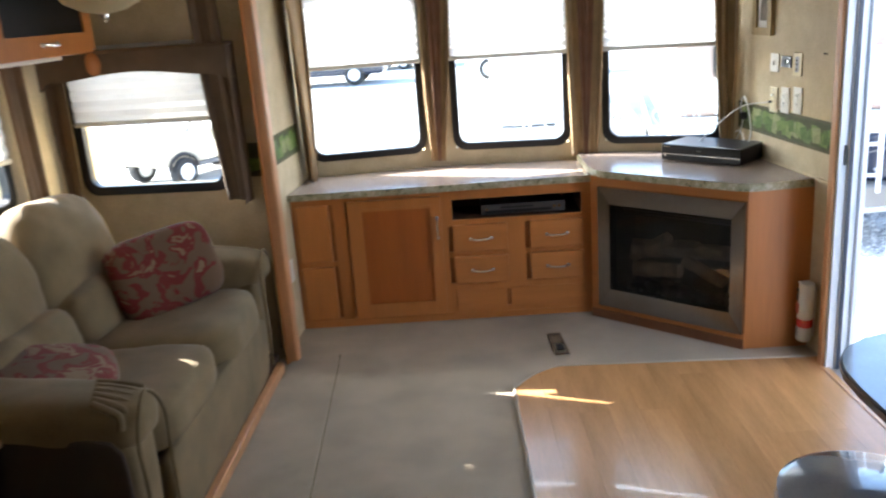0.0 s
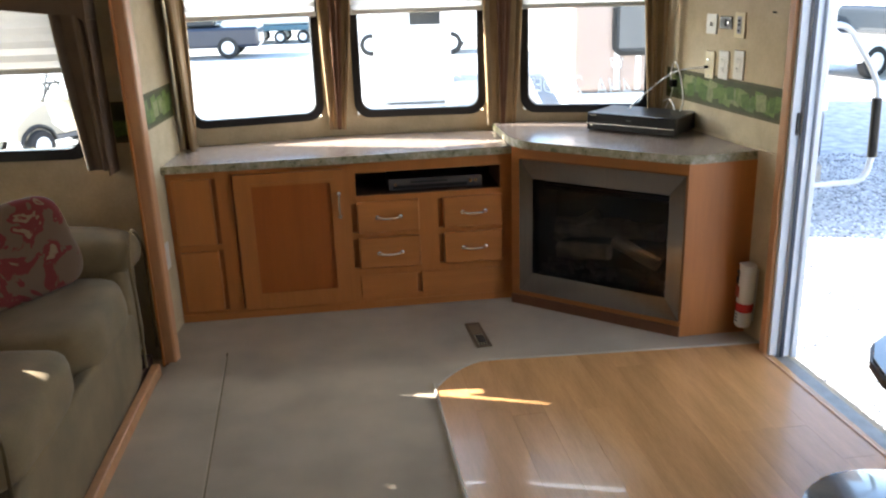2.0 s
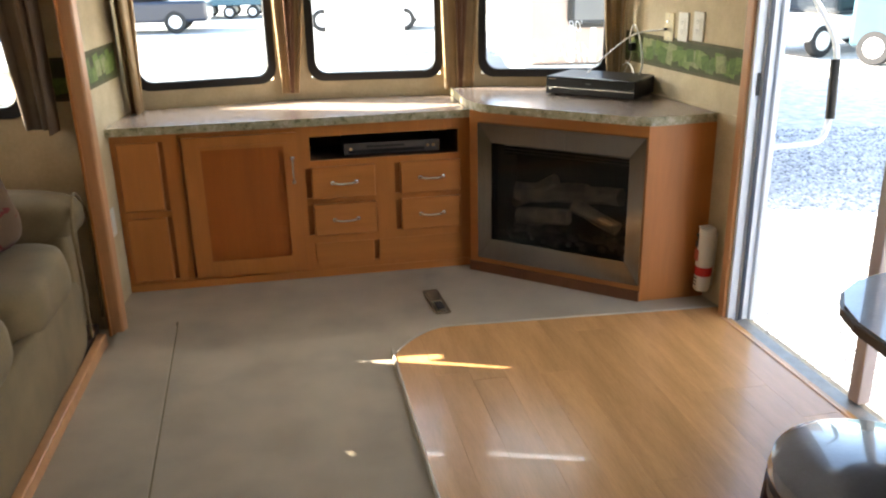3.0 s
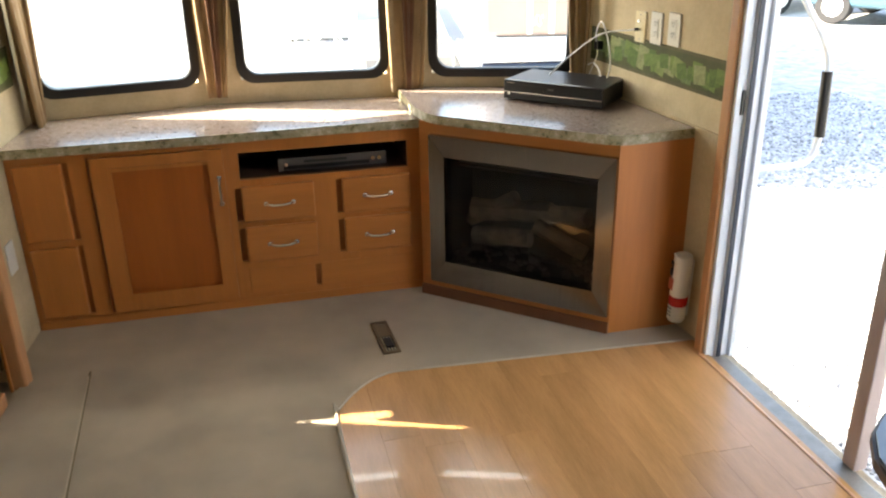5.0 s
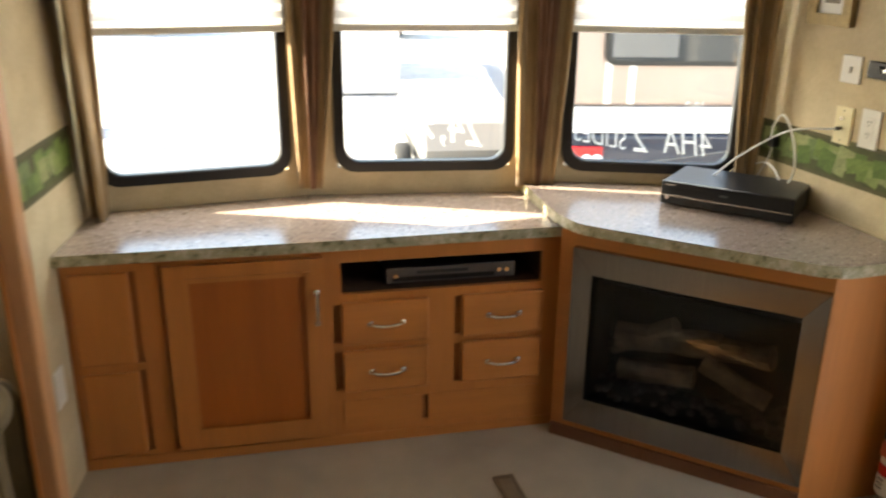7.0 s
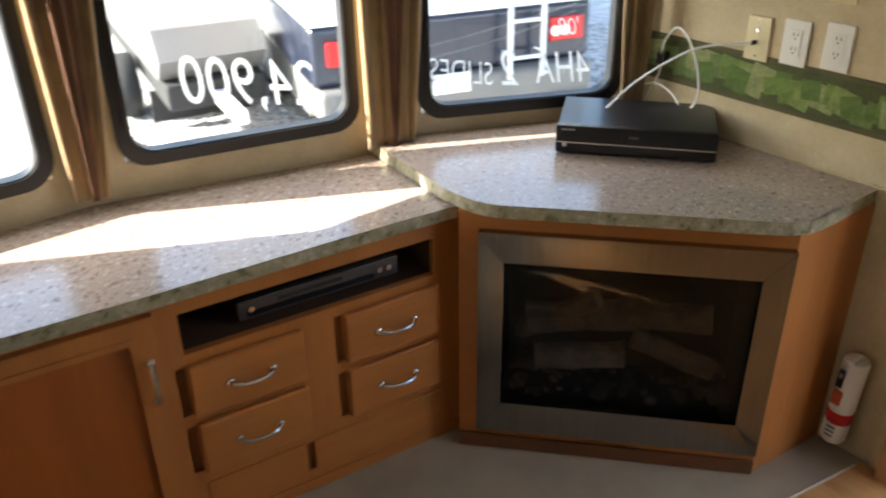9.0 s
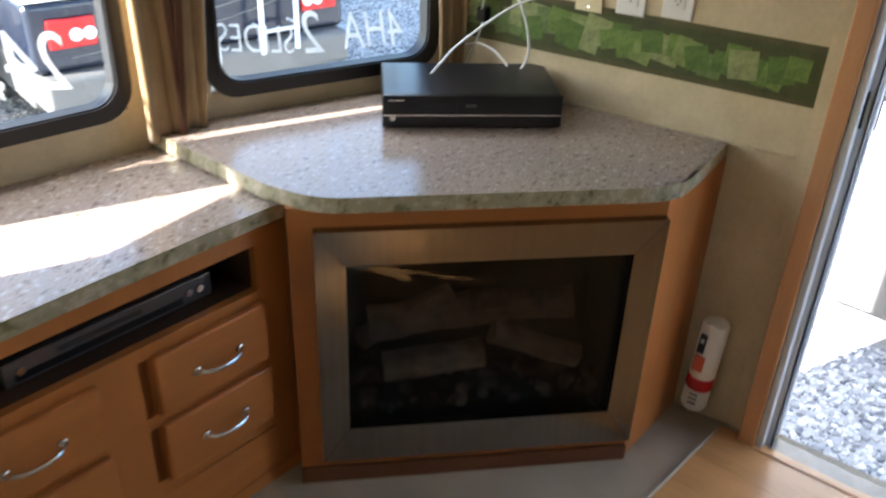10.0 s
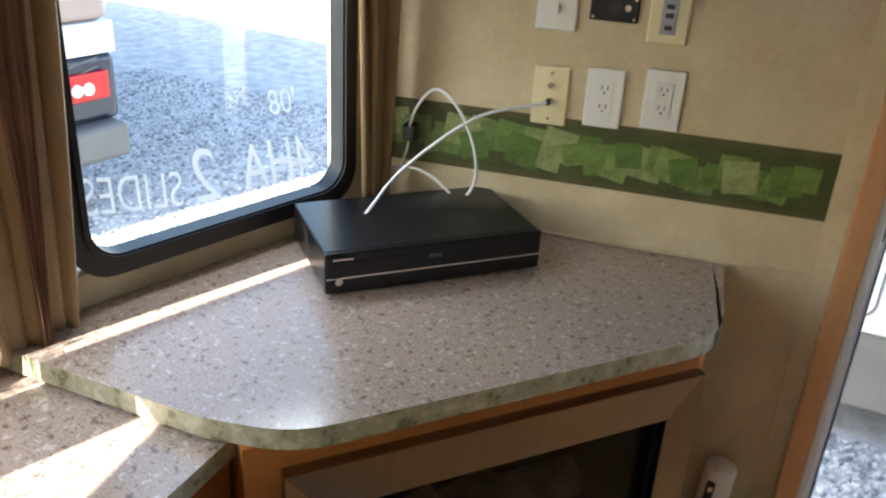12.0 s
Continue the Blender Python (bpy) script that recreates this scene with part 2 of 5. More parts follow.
def wall_between(name, p, q, z0, z1, holes=(), thick=0.06, mat=None):
    """A wall from p to q, its inner face on that line, its thickness to the left; holes are (x0, x1, z0, z1)."""
    length = math.hypot(q[0] - p[0], q[1] - p[1])
    bm = bmesh.new()
    xs = sorted({0.0, length, *(h[0] for h in holes), *(h[1] for h in holes)})
    for a, b in zip(xs, xs[1:]):
        zs = [z0]
        for h in sorted(holes, key=lambda h: h[2]):
            if h[0] <= a + 1e-6 and h[1] >= b - 1e-6:
                zs += [h[2], h[3]]
        zs.append(z1)
        for lo, hi in zip(zs[::2], zs[1::2]):
            if hi - lo > 1e-4:
                block(a, b, 0, thick, lo, hi, bm=bm)
    bmesh.ops.remove_doubles(bm, verts=bm.verts[:], dist=1e-5)
    ob = part(name, bm, mat or M["wall"])
    ob.matrix_world = along(p, q)
    return tagged(ob, kind="structure")


# ---- the shell ----
CEIL = 2.15
WIN_Z0, WIN_Z1 = 0.815, 1.68
A, B, C, D, E = (-2.445, 1.325), (-1.73, 1.50), (-0.93, 1.50), (-0.17, 1.335), (0.03, 0.44)
JAMB, NEAR = 0.36, -0.60
DOOR_SIDE = pose(0.0, 0.36, 0, 0, 0, 7.0) @ pose(0.0, -0.36, 0)   # the door wall runs at an angle to the bay
SOFA_SIDE = pose(-2.42, 0.40, 0, 0, 0, 4.5) @ pose(2.42, -0.40, 0)


def facet_window(name, index, p, q, centre, width, label, writing=()):
    """A bay wall with its rounded window, blind and marker writing."""
    length = math.hypot(q[0] - p[0], q[1] - p[1])
    h = WIN_Z1 - WIN_Z0
    inset = 0.012
    wall_between(name, p, q, 0.0, CEIL, [(centre - width / 2 + inset, centre + width / 2 - inset, WIN_Z0 + inset, WIN_Z1 - inset)])
    m = along(p, q) @ pose(centre, 0, (WIN_Z0 + WIN_Z1) / 2)
    w = thing("window_%d" % index, m, label, "window", kind="structure")
    outer, inner = rounded(width, h, 0.075), rounded(width - 0.075, h - 0.075, 0.055)
    part("window_frame", ring(outer, inner, -0.014, 0.024), M["rubber"], w, smooth=True)
    part("window_bead", ring(rounded(width - 0.05, h - 0.05, 0.062), rounded(width - 0.068, h - 0.068, 0.057), -0.02, -0.012), M["rubber"], w, smooth=True)
    pane = part("pane", sheet(rounded(width - 0.072, h - 0.072, 0.055), 0.012, 0.016), M["glass"], w)
    pane.visible_shadow = False
    for text, size, x, z, lean, narrow in writing:
        fc = bpy.data.curves.new("writing", "FONT")
        fc.body, fc.size, fc.align_x, fc.extrude = text, size, "CENTER", 0.0004
        fc.shear, fc.space_character, fc.offset = 0.3, 1.02, -0.0006
        tmp = bpy.data.objects.new("writing", fc)
        me = bpy.data.meshes.new_from_object(tmp)
        bpy.data.objects.remove(tmp)
        me.materials.append(M["chalk"])
        ob = new("writing", me)
        ob.parent = w
        ob.matrix_basis = pose(x, 0.0175, z - (WIN_Z0 + WIN_Z1) / 2, 90, lean, 180) @ Matrix.Diagonal((narrow, 1, 1, 1))
        ob["label"] = "white marker writing on the glass"
    # pleated blind, drawn down over the upper part
    bl = thing("blind", m, "cream pleated blind drawn partly down over window", "blind", "window blinds")
    bm = bmesh.new()
    zt, zb = h / 2 + 0.03, 1.325 - (WIN_Z0 + WIN_Z1) / 2
    n = 18
    rows = []
    for i in range(n + 1):
        z = zb + (zt - zb) * i / n
        y = -0.028 - (0.017 if i % 2 else 0.0)
        rows.append([bm.verts.new((sx * (width / 2 - 0.012), y, z)) for sx in (-1, 1)])
    for a, b in zip(rows, rows[1:]):
        bm.faces.new((a[0], a[1], b[1], b[0]))
    part("fabric", bm, M["blind"], bl)
    part("bottom_rail", block(-width / 2 + 0.008, width / 2 - 0.008, -0.045, -0.022, zb - 0.022, zb, 0.004), M["blind_rail"], bl)
    return m


def side(p, q):
    return math.hypot(q[0] - p[0], q[1] - p[1])


LABEL = "rounded black-framed window looking onto the sunny lot"
facet_window("wall_rear_left", 1, A, B, 0.343, 0.64, LABEL)
facet_window("wall_rear_centre", 2, B, C, 0.398, 0.64, LABEL, [("24,900", 0.175, 0.035, 0.922, -10, 0.74)])
facet_window("wall_rear_right", 3, C, D, 0.400, 0.62, LABEL, [("4HA", 0.135, 0.138, 0.880, -3, 0.66), ("2", 0.15, -0.025, 0.885, -4, 0.80), ("SLIDES", 0.095, -0.172, 0.905, -9, 0.68), ("'08", 0.07, 0.150, 1.02, -3, 0.8)])
wall_between("wall_right_rear", D, E, 0, CEIL)
wall_right_door = wall_between("wall_right_door", E, (0.02, -4.2), -0.02, CEIL, [(0.44 - JAMB, 0.44 - NEAR, -0.02, 1.92)])
wall_right_door.matrix_world = DOOR_SIDE @ wall_right_door.matrix_world
wall_between("wall_left_rear", (-2.445, 0.63), A, 0, CEIL)
SLIDE_X = -3.36
SE0, SE1 = (SLIDE_X, 0.56), (-2.42, 0.56)
wall_between("wall_slide_end", SE0, SE1, 0.0, 1.98, [(0.10, 0.75, 0.885, 1.49)])
wall_between("wall_slide_side", (SLIDE_X, -2.6), SE0, 0.0, 1.98, [(1.95, 2.68, 0.93, 1.51)])
wall_between("wall_slide_near", (-2.44, -2.6), (SLIDE_X, -2.6), 0.0, 1.98)
wall_between("wall_left_front", (-2.50, -4.2), (-2.50, -2.6), 0, CEIL)
wall_between("wall_front", (0.60, -4.2), (-2.50, -4.2), 0, CEIL)
wall_between("wall_slide_header", (-2.45, -2.6), (-2.45, 0.56), 1.98, CEIL, thick=0.05)
tagged(part("ceiling", prism([(0.75, -4.3), (0.1, 0.5), (-0.15, 1.45), (-0.93, 1.6), (-1.73, 1.6), (-2.6, 1.4), (-2.6, -4.3)], CEIL, CEIL + 0.05), M["ceiling"]), kind="structure")
tagged(part("ceiling_slide", block(SLIDE_X - 0.06, -2.44, -2.66, 0.62, 1.98, 2.02), M["ceiling"]), kind="structure")
tagged(part("floor", prism([(0.66, -4.3), (0.08, 0.5), (-0.15, 1.45), (-0.93, 1.6), (-1.73, 1.6), (-2.6, 1.4), (-2.6, 0.6), (-3.42, 0.62), (-3.42, -2.66), (-2.6, -2.66), (-2.6, -4.3)], -0.10, 0.0), M["carpet"]), kind="structure")

# added lamps, hidden by the blinds, that lift the light in the room
for p, q, c in ((A, B, 0.343), (B, C, 0.398), (C, D, 0.400)):
    blind_fill_lamp("sky_through_blind", along(p, q) @ pose(c, 0.10, 1.52), 0.60, 0.32, 2.8)
blind_fill_lamp("sky_through_blind", along(SE0, SE1) @ pose(0.42, 0.10, 1.38), 0.56, 0.20, 0.35)
blind_fill_lamp("sky_through_blind", along((SLIDE_X, -2.6), SE0) @ pose(2.315, 0.10, 1.40), 0.66, 0.20, 0.35)

# ---- outdoors ----
GROUND = -1.05
tagged(part("ground", block(-400, 400, -400, 400, GROUND - 0.2, GROUND), M["gravel"]), "bright grey gravel lot", kind="structure")


# ---- slide room windows ----
def slide_window(name, m, w, h, label, drop):
    """A smaller rounded window with its blind; m is at the middle of the opening."""
    win = thing(name, m, label, "window", kind="structure")
    part("window_frame", ring(rounded(w + 0.07, h + 0.07, 0.07), rounded(w - 0.012, h - 0.012, 0.05), -0.014, 0.024), M["rubber"], win, smooth=True)
    pane = part("pane", sheet(rounded(w - 0.006, h - 0.006, 0.05), 0.012, 0.016), M["glass"], win)
    pane.visible_shadow = False
    bl = thing("blind", m, "cream pleated blind drawn partly down over window", "blind", "window blinds")
    bm = bmesh.new()
    rows = []
    zt, zb = h / 2 + 0.04, h / 2 - drop
    for i in range(15):
        rows.append([bm.verts.new((sx * (w / 2 + 0.01), -0.028 - (0.009 if i % 2 else 0.0), zb + (zt - zb) * i / 14)) for sx in (-1, 1)])
    for a, b in zip(rows, rows[1:]):
        bm.faces.new((a[0], a[1], b[1], b[0]))
    part("fabric", bm, M["blind"], bl)
    part("bottom_rail", block(-w / 2 - 0.012, w / 2 + 0.012, -0.043, -0.020, zb - 0.02, zb, 0.004), M["blind_rail"], bl)


slide_window("window_4", along(SE0, SE1) @ pose(0.425, 0, 1.1875), 0.65, 0.605, "slide-room end window with black frame and half-drawn blind", 0.295)
slide_window("window_5", along((SLIDE_X, -2.6), SE0) @ pose(2.315, 0, 1.22), 0.73, 0.58, "slide-room side window with black frame behind the sofa", 0.39)


# ---- curtains ----
def drape(bm, top, bottom, zt, zb, y_top, y_bot, folds, depth, out=0.0, n=30, rows=18):
    """A hanging pleated cloth in the xz plane between the x spans top and bottom; it bulges outward in the middle by out."""
    grid = []
    for r in range(rows + 1):
        t = r / rows
        k = t ** 1.4
        x0, x1 = top[0] + (bottom[0] - top[0]) * k, top[1] + (bottom[1] - top[1]) * k
        yb = y_top + (y_bot - y_top) * t
        row = []
        for j in range(n + 1):
            u = j / n
            wave = math.sin(u * folds * 6.2832 + 0.6 * math.sin(3 * t)) * depth * (0.6 + 0.4 * math.sin(7 * u + 2 * t))
            row.append(bm.verts.new((x0 + (x1 - x0) * u + out * math.sin(3.1416 * t) * (u - 0.5), yb - abs(wave) * 0.9 - wave * 0.4, zt + (zb - zt) * t)))
        grid.append(row)
    for a, b in zip(grid, grid[1:]):
        for j in range(n):
            bm.faces.new((a[j], a[j + 1], b[j + 1], b[j]))
    return bm


def curtain(m, label, panels, cloth="curtain", off=0.0, fold=None):
    """A fixed side curtain of one or more pleated panels: (top span, bottom span, height of its foot, folds)."""
    c = thing("curtain", m, label, "curtain", "window curtains")
    for top, bottom, zb, folds in panels:
        ob = part("panel", drape(bmesh.new(), top, bottom, 1.98, zb, -0.062 - off, -0.05 - off, folds * 0.6, 0.018, 0.012), M[cloth], c, smooth=True)
        sol = ob.modifiers.new("cloth", "SOLIDIFY")
        sol.thickness = 0.003
        part("hem", drape(bmesh.new(), (bottom[0], bottom[0] + 0.012), (bottom[0], bottom[0] + 0.012), zb + 0.02, zb, -0.055 - off, -0.05 - off, 0.5, 0.004, n=3, rows=2), M["curtain_dark"], c)


    # where two panels meet, a deeper brown paints in the shade of the fold
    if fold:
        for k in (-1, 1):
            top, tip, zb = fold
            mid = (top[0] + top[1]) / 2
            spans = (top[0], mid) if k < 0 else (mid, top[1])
            ob = part("gathered_fold", drape(bmesh.new(), spans, (tip - 0.006, tip) if k < 0 else (tip, tip + 0.006), 1.98, zb + 0.004, -0.090, -0.074, 1.0, 0.010), M["curtain_fold"], c, "gathered fold coloured darker for its shade", smooth=True)
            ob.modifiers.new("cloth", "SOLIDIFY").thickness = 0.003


CURTAIN = "tan brown pleated curtain narrowing towards its foot"
curtain(along(B, C), CURTAIN, [((-0.060, 0.035), (-0.045, 0.0), 0.770, 2.0), ((0.030, 0.120), (0.0, 0.035), 0.770, 2.0)], fold=((-0.015, 0.075), 0.004, 0.770))
curtain(along(B, C) @ pose(0.80, 0, 0), CURTAIN, [((-0.095, 0.0), (-0.078, -0.010), 0.762, 2.0), ((0.0, 0.105), (-0.008, 0.055), 0.762, 2.0)], fold=((-0.045, 0.060), -0.006, 0.762))
curtain(along(A, B), CURTAIN, [((0.0, 0.06), (0.0, 0.035), 0.725, 1.5), ((0.045, 0.075), (0.025, 0.05), 0.725, 1.0)])
curtain(along((-2.445, 0.63), A), CURTAIN, [((0.40, 0.675), (0.585, 0.67), 0.725, 3.5)])
curtain(along(C, D), CURTAIN, [((0.645, 0.69), (0.695, 0.72), 0.80, 1.0), ((0.685, 0.765), (0.715, 0.75), 0.80, 2.0)])
curtain(along(SE0, SE1), "brown curtain beside the slide-room window, shade in its colour", [((0.725, 0.85), (0.785, 0.872), 0.82, 2.5)], "curtain_shaded", 0.03)
# unseen panel, added to trim the sun streak that slips behind the curtain
tagged(part("curtain_return", block(0.868, 0.873, -0.100, -0.001, 0.80, 1.36), M["curtain_shaded"]), "added panel behind the curtain that blocks the sun", "curtain").matrix_world = along(SE0, SE1)
curtain(along(SE0, SE1), "brown curtain in the corner of the slide room, shade in its colour", [((-0.0, 0.10), (0.01, 0.08), 0.83, 2.0)], "curtain_shaded")
curtain(along((SLIDE_X, -2.6), SE0), "brown curtain beside the side window, shade in its colour", [((2.68, 2.80), (2.74, 2.86), 0.83, 2.0)], "curtain_shaded")

val = thing("valance", along(SE0, SE1), "brown padded valance with an arched lower edge above window", "valance")
bm = bmesh.new()
n = 24
for y0, y1 in ((-0.11, -0.085),):
    lower = [(-0.0 + 0.875 * i / n, 1.378 + 0.035 * math.sin(3.1416 * i / n) ** 2 - (0.03 if i in (0, n) else 0)) for i in range(n + 1)]
    sheet(lower + [(0.875, 1.498), (0.0, 1.498)], y0, y1, bm)
part("board", bm, M["curtain_shaded"], val)
part("top", block(0.0, 0.875, -0.115, -0.001, 1.498, 1.513, 0.004), M["curtain_dark"], val)
part("side", block(0.851, 0.875, -0.085, -0.001, 1.361, 1.497, 0.003), M["curtain_shaded"], val)
part("rosette", cushion((0.07, 0.03, 0.10), 2.2, 0.004, 6, m=pose(0.27, -0.112, 1.455)), M["maple"], val, "oval wooden rosette")

# ---- slide opening trim, wood floor, floor seams ----
tagged(part("trim", block(-2.412, -2.356, 0.495, 0.559, 0.0, 1.98, 0.010, 3), M["trim"]), "tall rounded wooden corner post of the slide opening", "trim", kind="structure")
tagged(part("trim_edge", block(-2.411, -2.400, 0.485, 0.4945, 0.0, 1.98, 0.003), M["maple"]), kind="structure")
tagged(part("trim_slide_sill", block(-2.425, -2.39, -2.6, 0.40, 0.0, 0.055, 0.006), M["trim"]), "wooden edge strip along the slide-room floor", "trim", kind="structure").matrix_world = SOFA_SIDE
flap = thing("slide_carpet_flap", pose(0, 0, 0), "grey-beige carpet flap lapping over the slide edge", "carpet", kind="structure")
outline = [(-2.385, 0.50), (-2.33, 0.545), (-2.21, 0.58), (-2.175, 0.565), (-2.16, 0.52), (-1.995, -0.62), (-1.71, -2.6), (-2.385, -2.6)]
part("carpet_strip", prism(outline, 0.001, 0.014, 0.004), M["carpet"], flap)
part("binding", tube([(-2.168, 0.55, 0.008), (-2.15, 0.46, 0.008), (-1.993, -0.62, 0.008), (-1.708, -2.6, 0.008)], 0.0035, 6, 5), M["suede_dark"], flap, "dark seam along the flap")


def plank_material():
    m = material("laminate planks", (0.60, 0.315, 0.125), 0.26, vary=0.16, scale=2.2, bump=0.02, fine=30, stretch=(7, 0.8, 1), coat=0.15)
    nt = m.node_tree
    n, k = nt.nodes, nt.links.new
    mixnode = [x for x in n if x.bl_idname == "ShaderNodeMix"][0]
    inf = n.new("ShaderNodeObjectInfo")
    hsv = n.new("ShaderNodeHueSaturation")
    mr = n.new("ShaderNodeMapRange")
    mr.inputs["To Min"].default_value, mr.inputs["To Max"].default_value = 0.93, 1.06
    k(inf.outputs["Random"], mr.inputs["Value"])
    k(mr.outputs[0], hsv.inputs["Value"])
    k(mixnode.outputs["Result"], hsv.inputs["Color"])
    k(hsv.outputs[0], n["Principled BSDF"].inputs["Base Color"])
    return m


M["plank"] = plank_material()

# ---- low cabinet under the windows ----
C0, C1 = (-2.443, 0.940), (-0.90, 1.100)
LC = side(C0, C1)
TOPZ = 0.697


def face_frame(length, z0, z1, holes, depth, y=0.0):
    """A board with openings."""
    bm = bmesh.new()
    xs = sorted({0.0, length, *(h[0] for h in holes), *(h[1] for h in holes)})
    for a, b in zip(xs, xs[1:]):
        zs = [z0]
        for h in sorted(holes, key=lambda h: h[2]):
            if h[0] <= a + 1e-6 and h[1] >= b - 1e-6:
                zs += [h[2], h[3]]
        zs.append(z1)
        for lo, hi in zip(zs[::2], zs[1::2]):
            if hi - lo > 1e-4:
                block(a, b, y, y + depth, lo, hi, bm=bm)
    bmesh.ops.remove_doubles(bm, verts=bm.verts[:], dist=1e-5)
    return bm


def bow_pull(parent, x, z, upright=False, y=-0.022):
    """A flattened bow handle with two feet."""
    bm = bmesh.new()
    pts = [(-0.052, y + 0.004, 0), (-0.045, y - 0.014, 0.0), (-0.02, y - 0.024, -0.002), (0.02, y - 0.024, -0.002), (0.045, y - 0.014, 0.0), (0.052, y + 0.004, 0)]
    if upright:
        pts = [(0, py, px) for px, py, pz in pts]
    tube(pts, 0.0055, 8, 4, bm)
    for p in (pts[0], pts[-1]):
        cushion((0.02, 0.008, 0.02), 2.5, 0, 3, m=pose(p[0], y - 0.002, p[2]), bm=bm)
    ob = part("handle", bm, M["chrome"], parent, "satin nickel bow handle", smooth=True)
    ob.matrix_basis = pose(x, 0, z)
    return ob


cab = thing("tv_cabinet", along(C0, C1), "long low maple cabinet with door and four drawers", "cabinet")
holes = [(0.815, 1.470, 0.538, 0.645), (0.190, 0.210, 0.36, 0.66), (0.190, 0.210, 0.05, 0.335), (0.274, 0.286, 0.045, 0.672),
         (0.788, 0.812, 0.372, 0.505), (0.788, 0.812, 0.202, 0.338), (1.180, 1.202, 0.370, 0.508), (1.180, 1.202, 0.200, 0.338), (1.074, 1.094, 0.064, 0.155)]
part("face_frame", face_frame(LC, 0.0, TOPZ, holes, 0.02), M["maple"], cab)
# shallow plate behind the gaps, coloured darker than the maple for their shade
bm = block(0.02, 0.80, 0.008, 0.015, 0.03, 0.68)
block(0.78, LC - 0.02, 0.008, 0.015, 0.03, 0.525, bm=bm)
part("dark_back", bm, material("reddish brown gap shade", (0.36, 0.125, 0.03), 0.6, vary=0.1, bump=0.02), cab)
# niche boards in near-black brown: the shade inside is put into their colour
niche = part("niche", block(0.805, 1.480, 0.301, 0.31, 0.528, 0.655), M["shadowy"], cab, "open shelf niche coloured dark for its shade")
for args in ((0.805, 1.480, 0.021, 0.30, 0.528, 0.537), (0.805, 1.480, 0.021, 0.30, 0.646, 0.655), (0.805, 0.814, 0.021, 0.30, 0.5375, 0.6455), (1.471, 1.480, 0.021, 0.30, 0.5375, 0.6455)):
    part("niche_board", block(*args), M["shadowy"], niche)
part("side_panel", block(0.0, 0.018, 0.021, 0.36, 0.0, TOPZ), M["maple"], cab)
part("toe_rail", block(0.0, LC, -0.006, -0.0005, 0.0, 0.035, 0.002), M["maple_h"], cab)
for z0, z1 in ((0.365, 0.662), (0.05, 0.335)):
    part("side_door", block(0.022, 0.188, -0.018, -0.0006, z0, z1, 0.006), M["maple"], cab)
door = part("door", ring([(0.287, 0.05), (0.760, 0.05), (0.760, 0.672), (0.287, 0.672)], [(0.352, 0.112), (0.712, 0.112), (0.712, 0.625), (0.352, 0.625)], -0.02, -0.0006), M["maple"], cab)
part("door_panel", block(0.352, 0.712, -0.009, -0.001, 0.112, 0.625), M["panel"], door, "darker reddish recessed panel")
part("moulding", ring([(0.345, 0.105), (0.719, 0.105), (0.719, 0.632), (0.345, 0.632)], [(0.360, 0.12), (0.704, 0.12), (0.704, 0.617), (0.360, 0.617)], -0.0235, -0.0205), M["maple"], door)
bow_pull(door, 0.738, 0.510, True)
for x0, x1 in ((0.813, 1.092), (1.203, 1.476)):
    for z0, z1 in ((0.368, 0.514), (0.198, 0.346)):
        dr = part("drawer", block(x0, x1, -0.02, -0.0006, z0, z1, 0.007, 3), M["maple_h"], cab)
        bow_pull(dr, (x0 + x1) / 2 + 0.002, (z0 + z1) / 2)
part("false_panel", block(0.813, 1.072, -0.005, -0.0006, 0.055, 0.162, 0.002), M["maple_h"], cab)
part("false_panel", block(1.096, 1.485, -0.005, -0.0006, 0.055, 0.162, 0.002), M["maple_h"], cab)


def countertop(name, outline, z0, z1, label, r=0.007):
    """A laminate top: its surface, and the greenish band round its edge."""
    t = thing(name, pose(0, 0, 0), label, "countertop")
    bm = prism(outline, z0, z1, r, segments=3)
    bmesh.ops.recalc_face_normals(bm, faces=bm.faces[:])
    bm2 = bm.copy()
    bmesh.ops.delete(bm, geom=[f for f in bm.faces if f.normal.z <= 0.75], context="FACES")
    bmesh.ops.delete(bm2, geom=[f for f in bm2.faces if f.normal.z > 0.75], context="FACES")
    part("surface", bm, M["counter"], t)
    part("edge_band", bm2, M["edge"], t, "mottled greenish edge band")
    return t


def rounded_plan(points, radii, n=6):
    """Rounds the corners of a plan outline."""
    out = []
    for i, p in enumerate(points):
        r = radii[i]
        p = Vector(p)
        a, b = Vector(points[i - 1]), Vector(points[(i + 1) % len(points)])
        if not r:
            out.append(tuple(p))
            continue
        s, e = p + (a - p).normalized() * r, p + (b - p).normalized() * r
        for k in range(n + 1):
            t = k / n
            out.append(tuple((1 - t) ** 2 * s + 2 * t * (1 - t) * p + t * t * e))
    return out


low_top = [(-2.443, 0.902), (-1.7, 0.978), (-1.05, 1.062), (-0.90, 1.075), (-0.89, 1.20), (-0.90, 1.493), (-1.73, 1.497), (-2.443, 1.322)]
countertop("countertop", rounded_plan(low_top, [0, 0, 0.2, 0, 0, 0, 0, 0]), TOPZ + 0.001, 0.732, "speckled brown laminate countertop with greenish edge, sunlit")

# disc player in the niche
pl = thing("disc_player", along(C0, C1) @ pose(0.965, 0.055, 0.5375), "slim black and silver disc player in the cabinet niche", "disc player")
part("case", block(0.0, 0.43, 0.016, 0.22, 0.006, 0.055, 0.003), M["black"], pl)
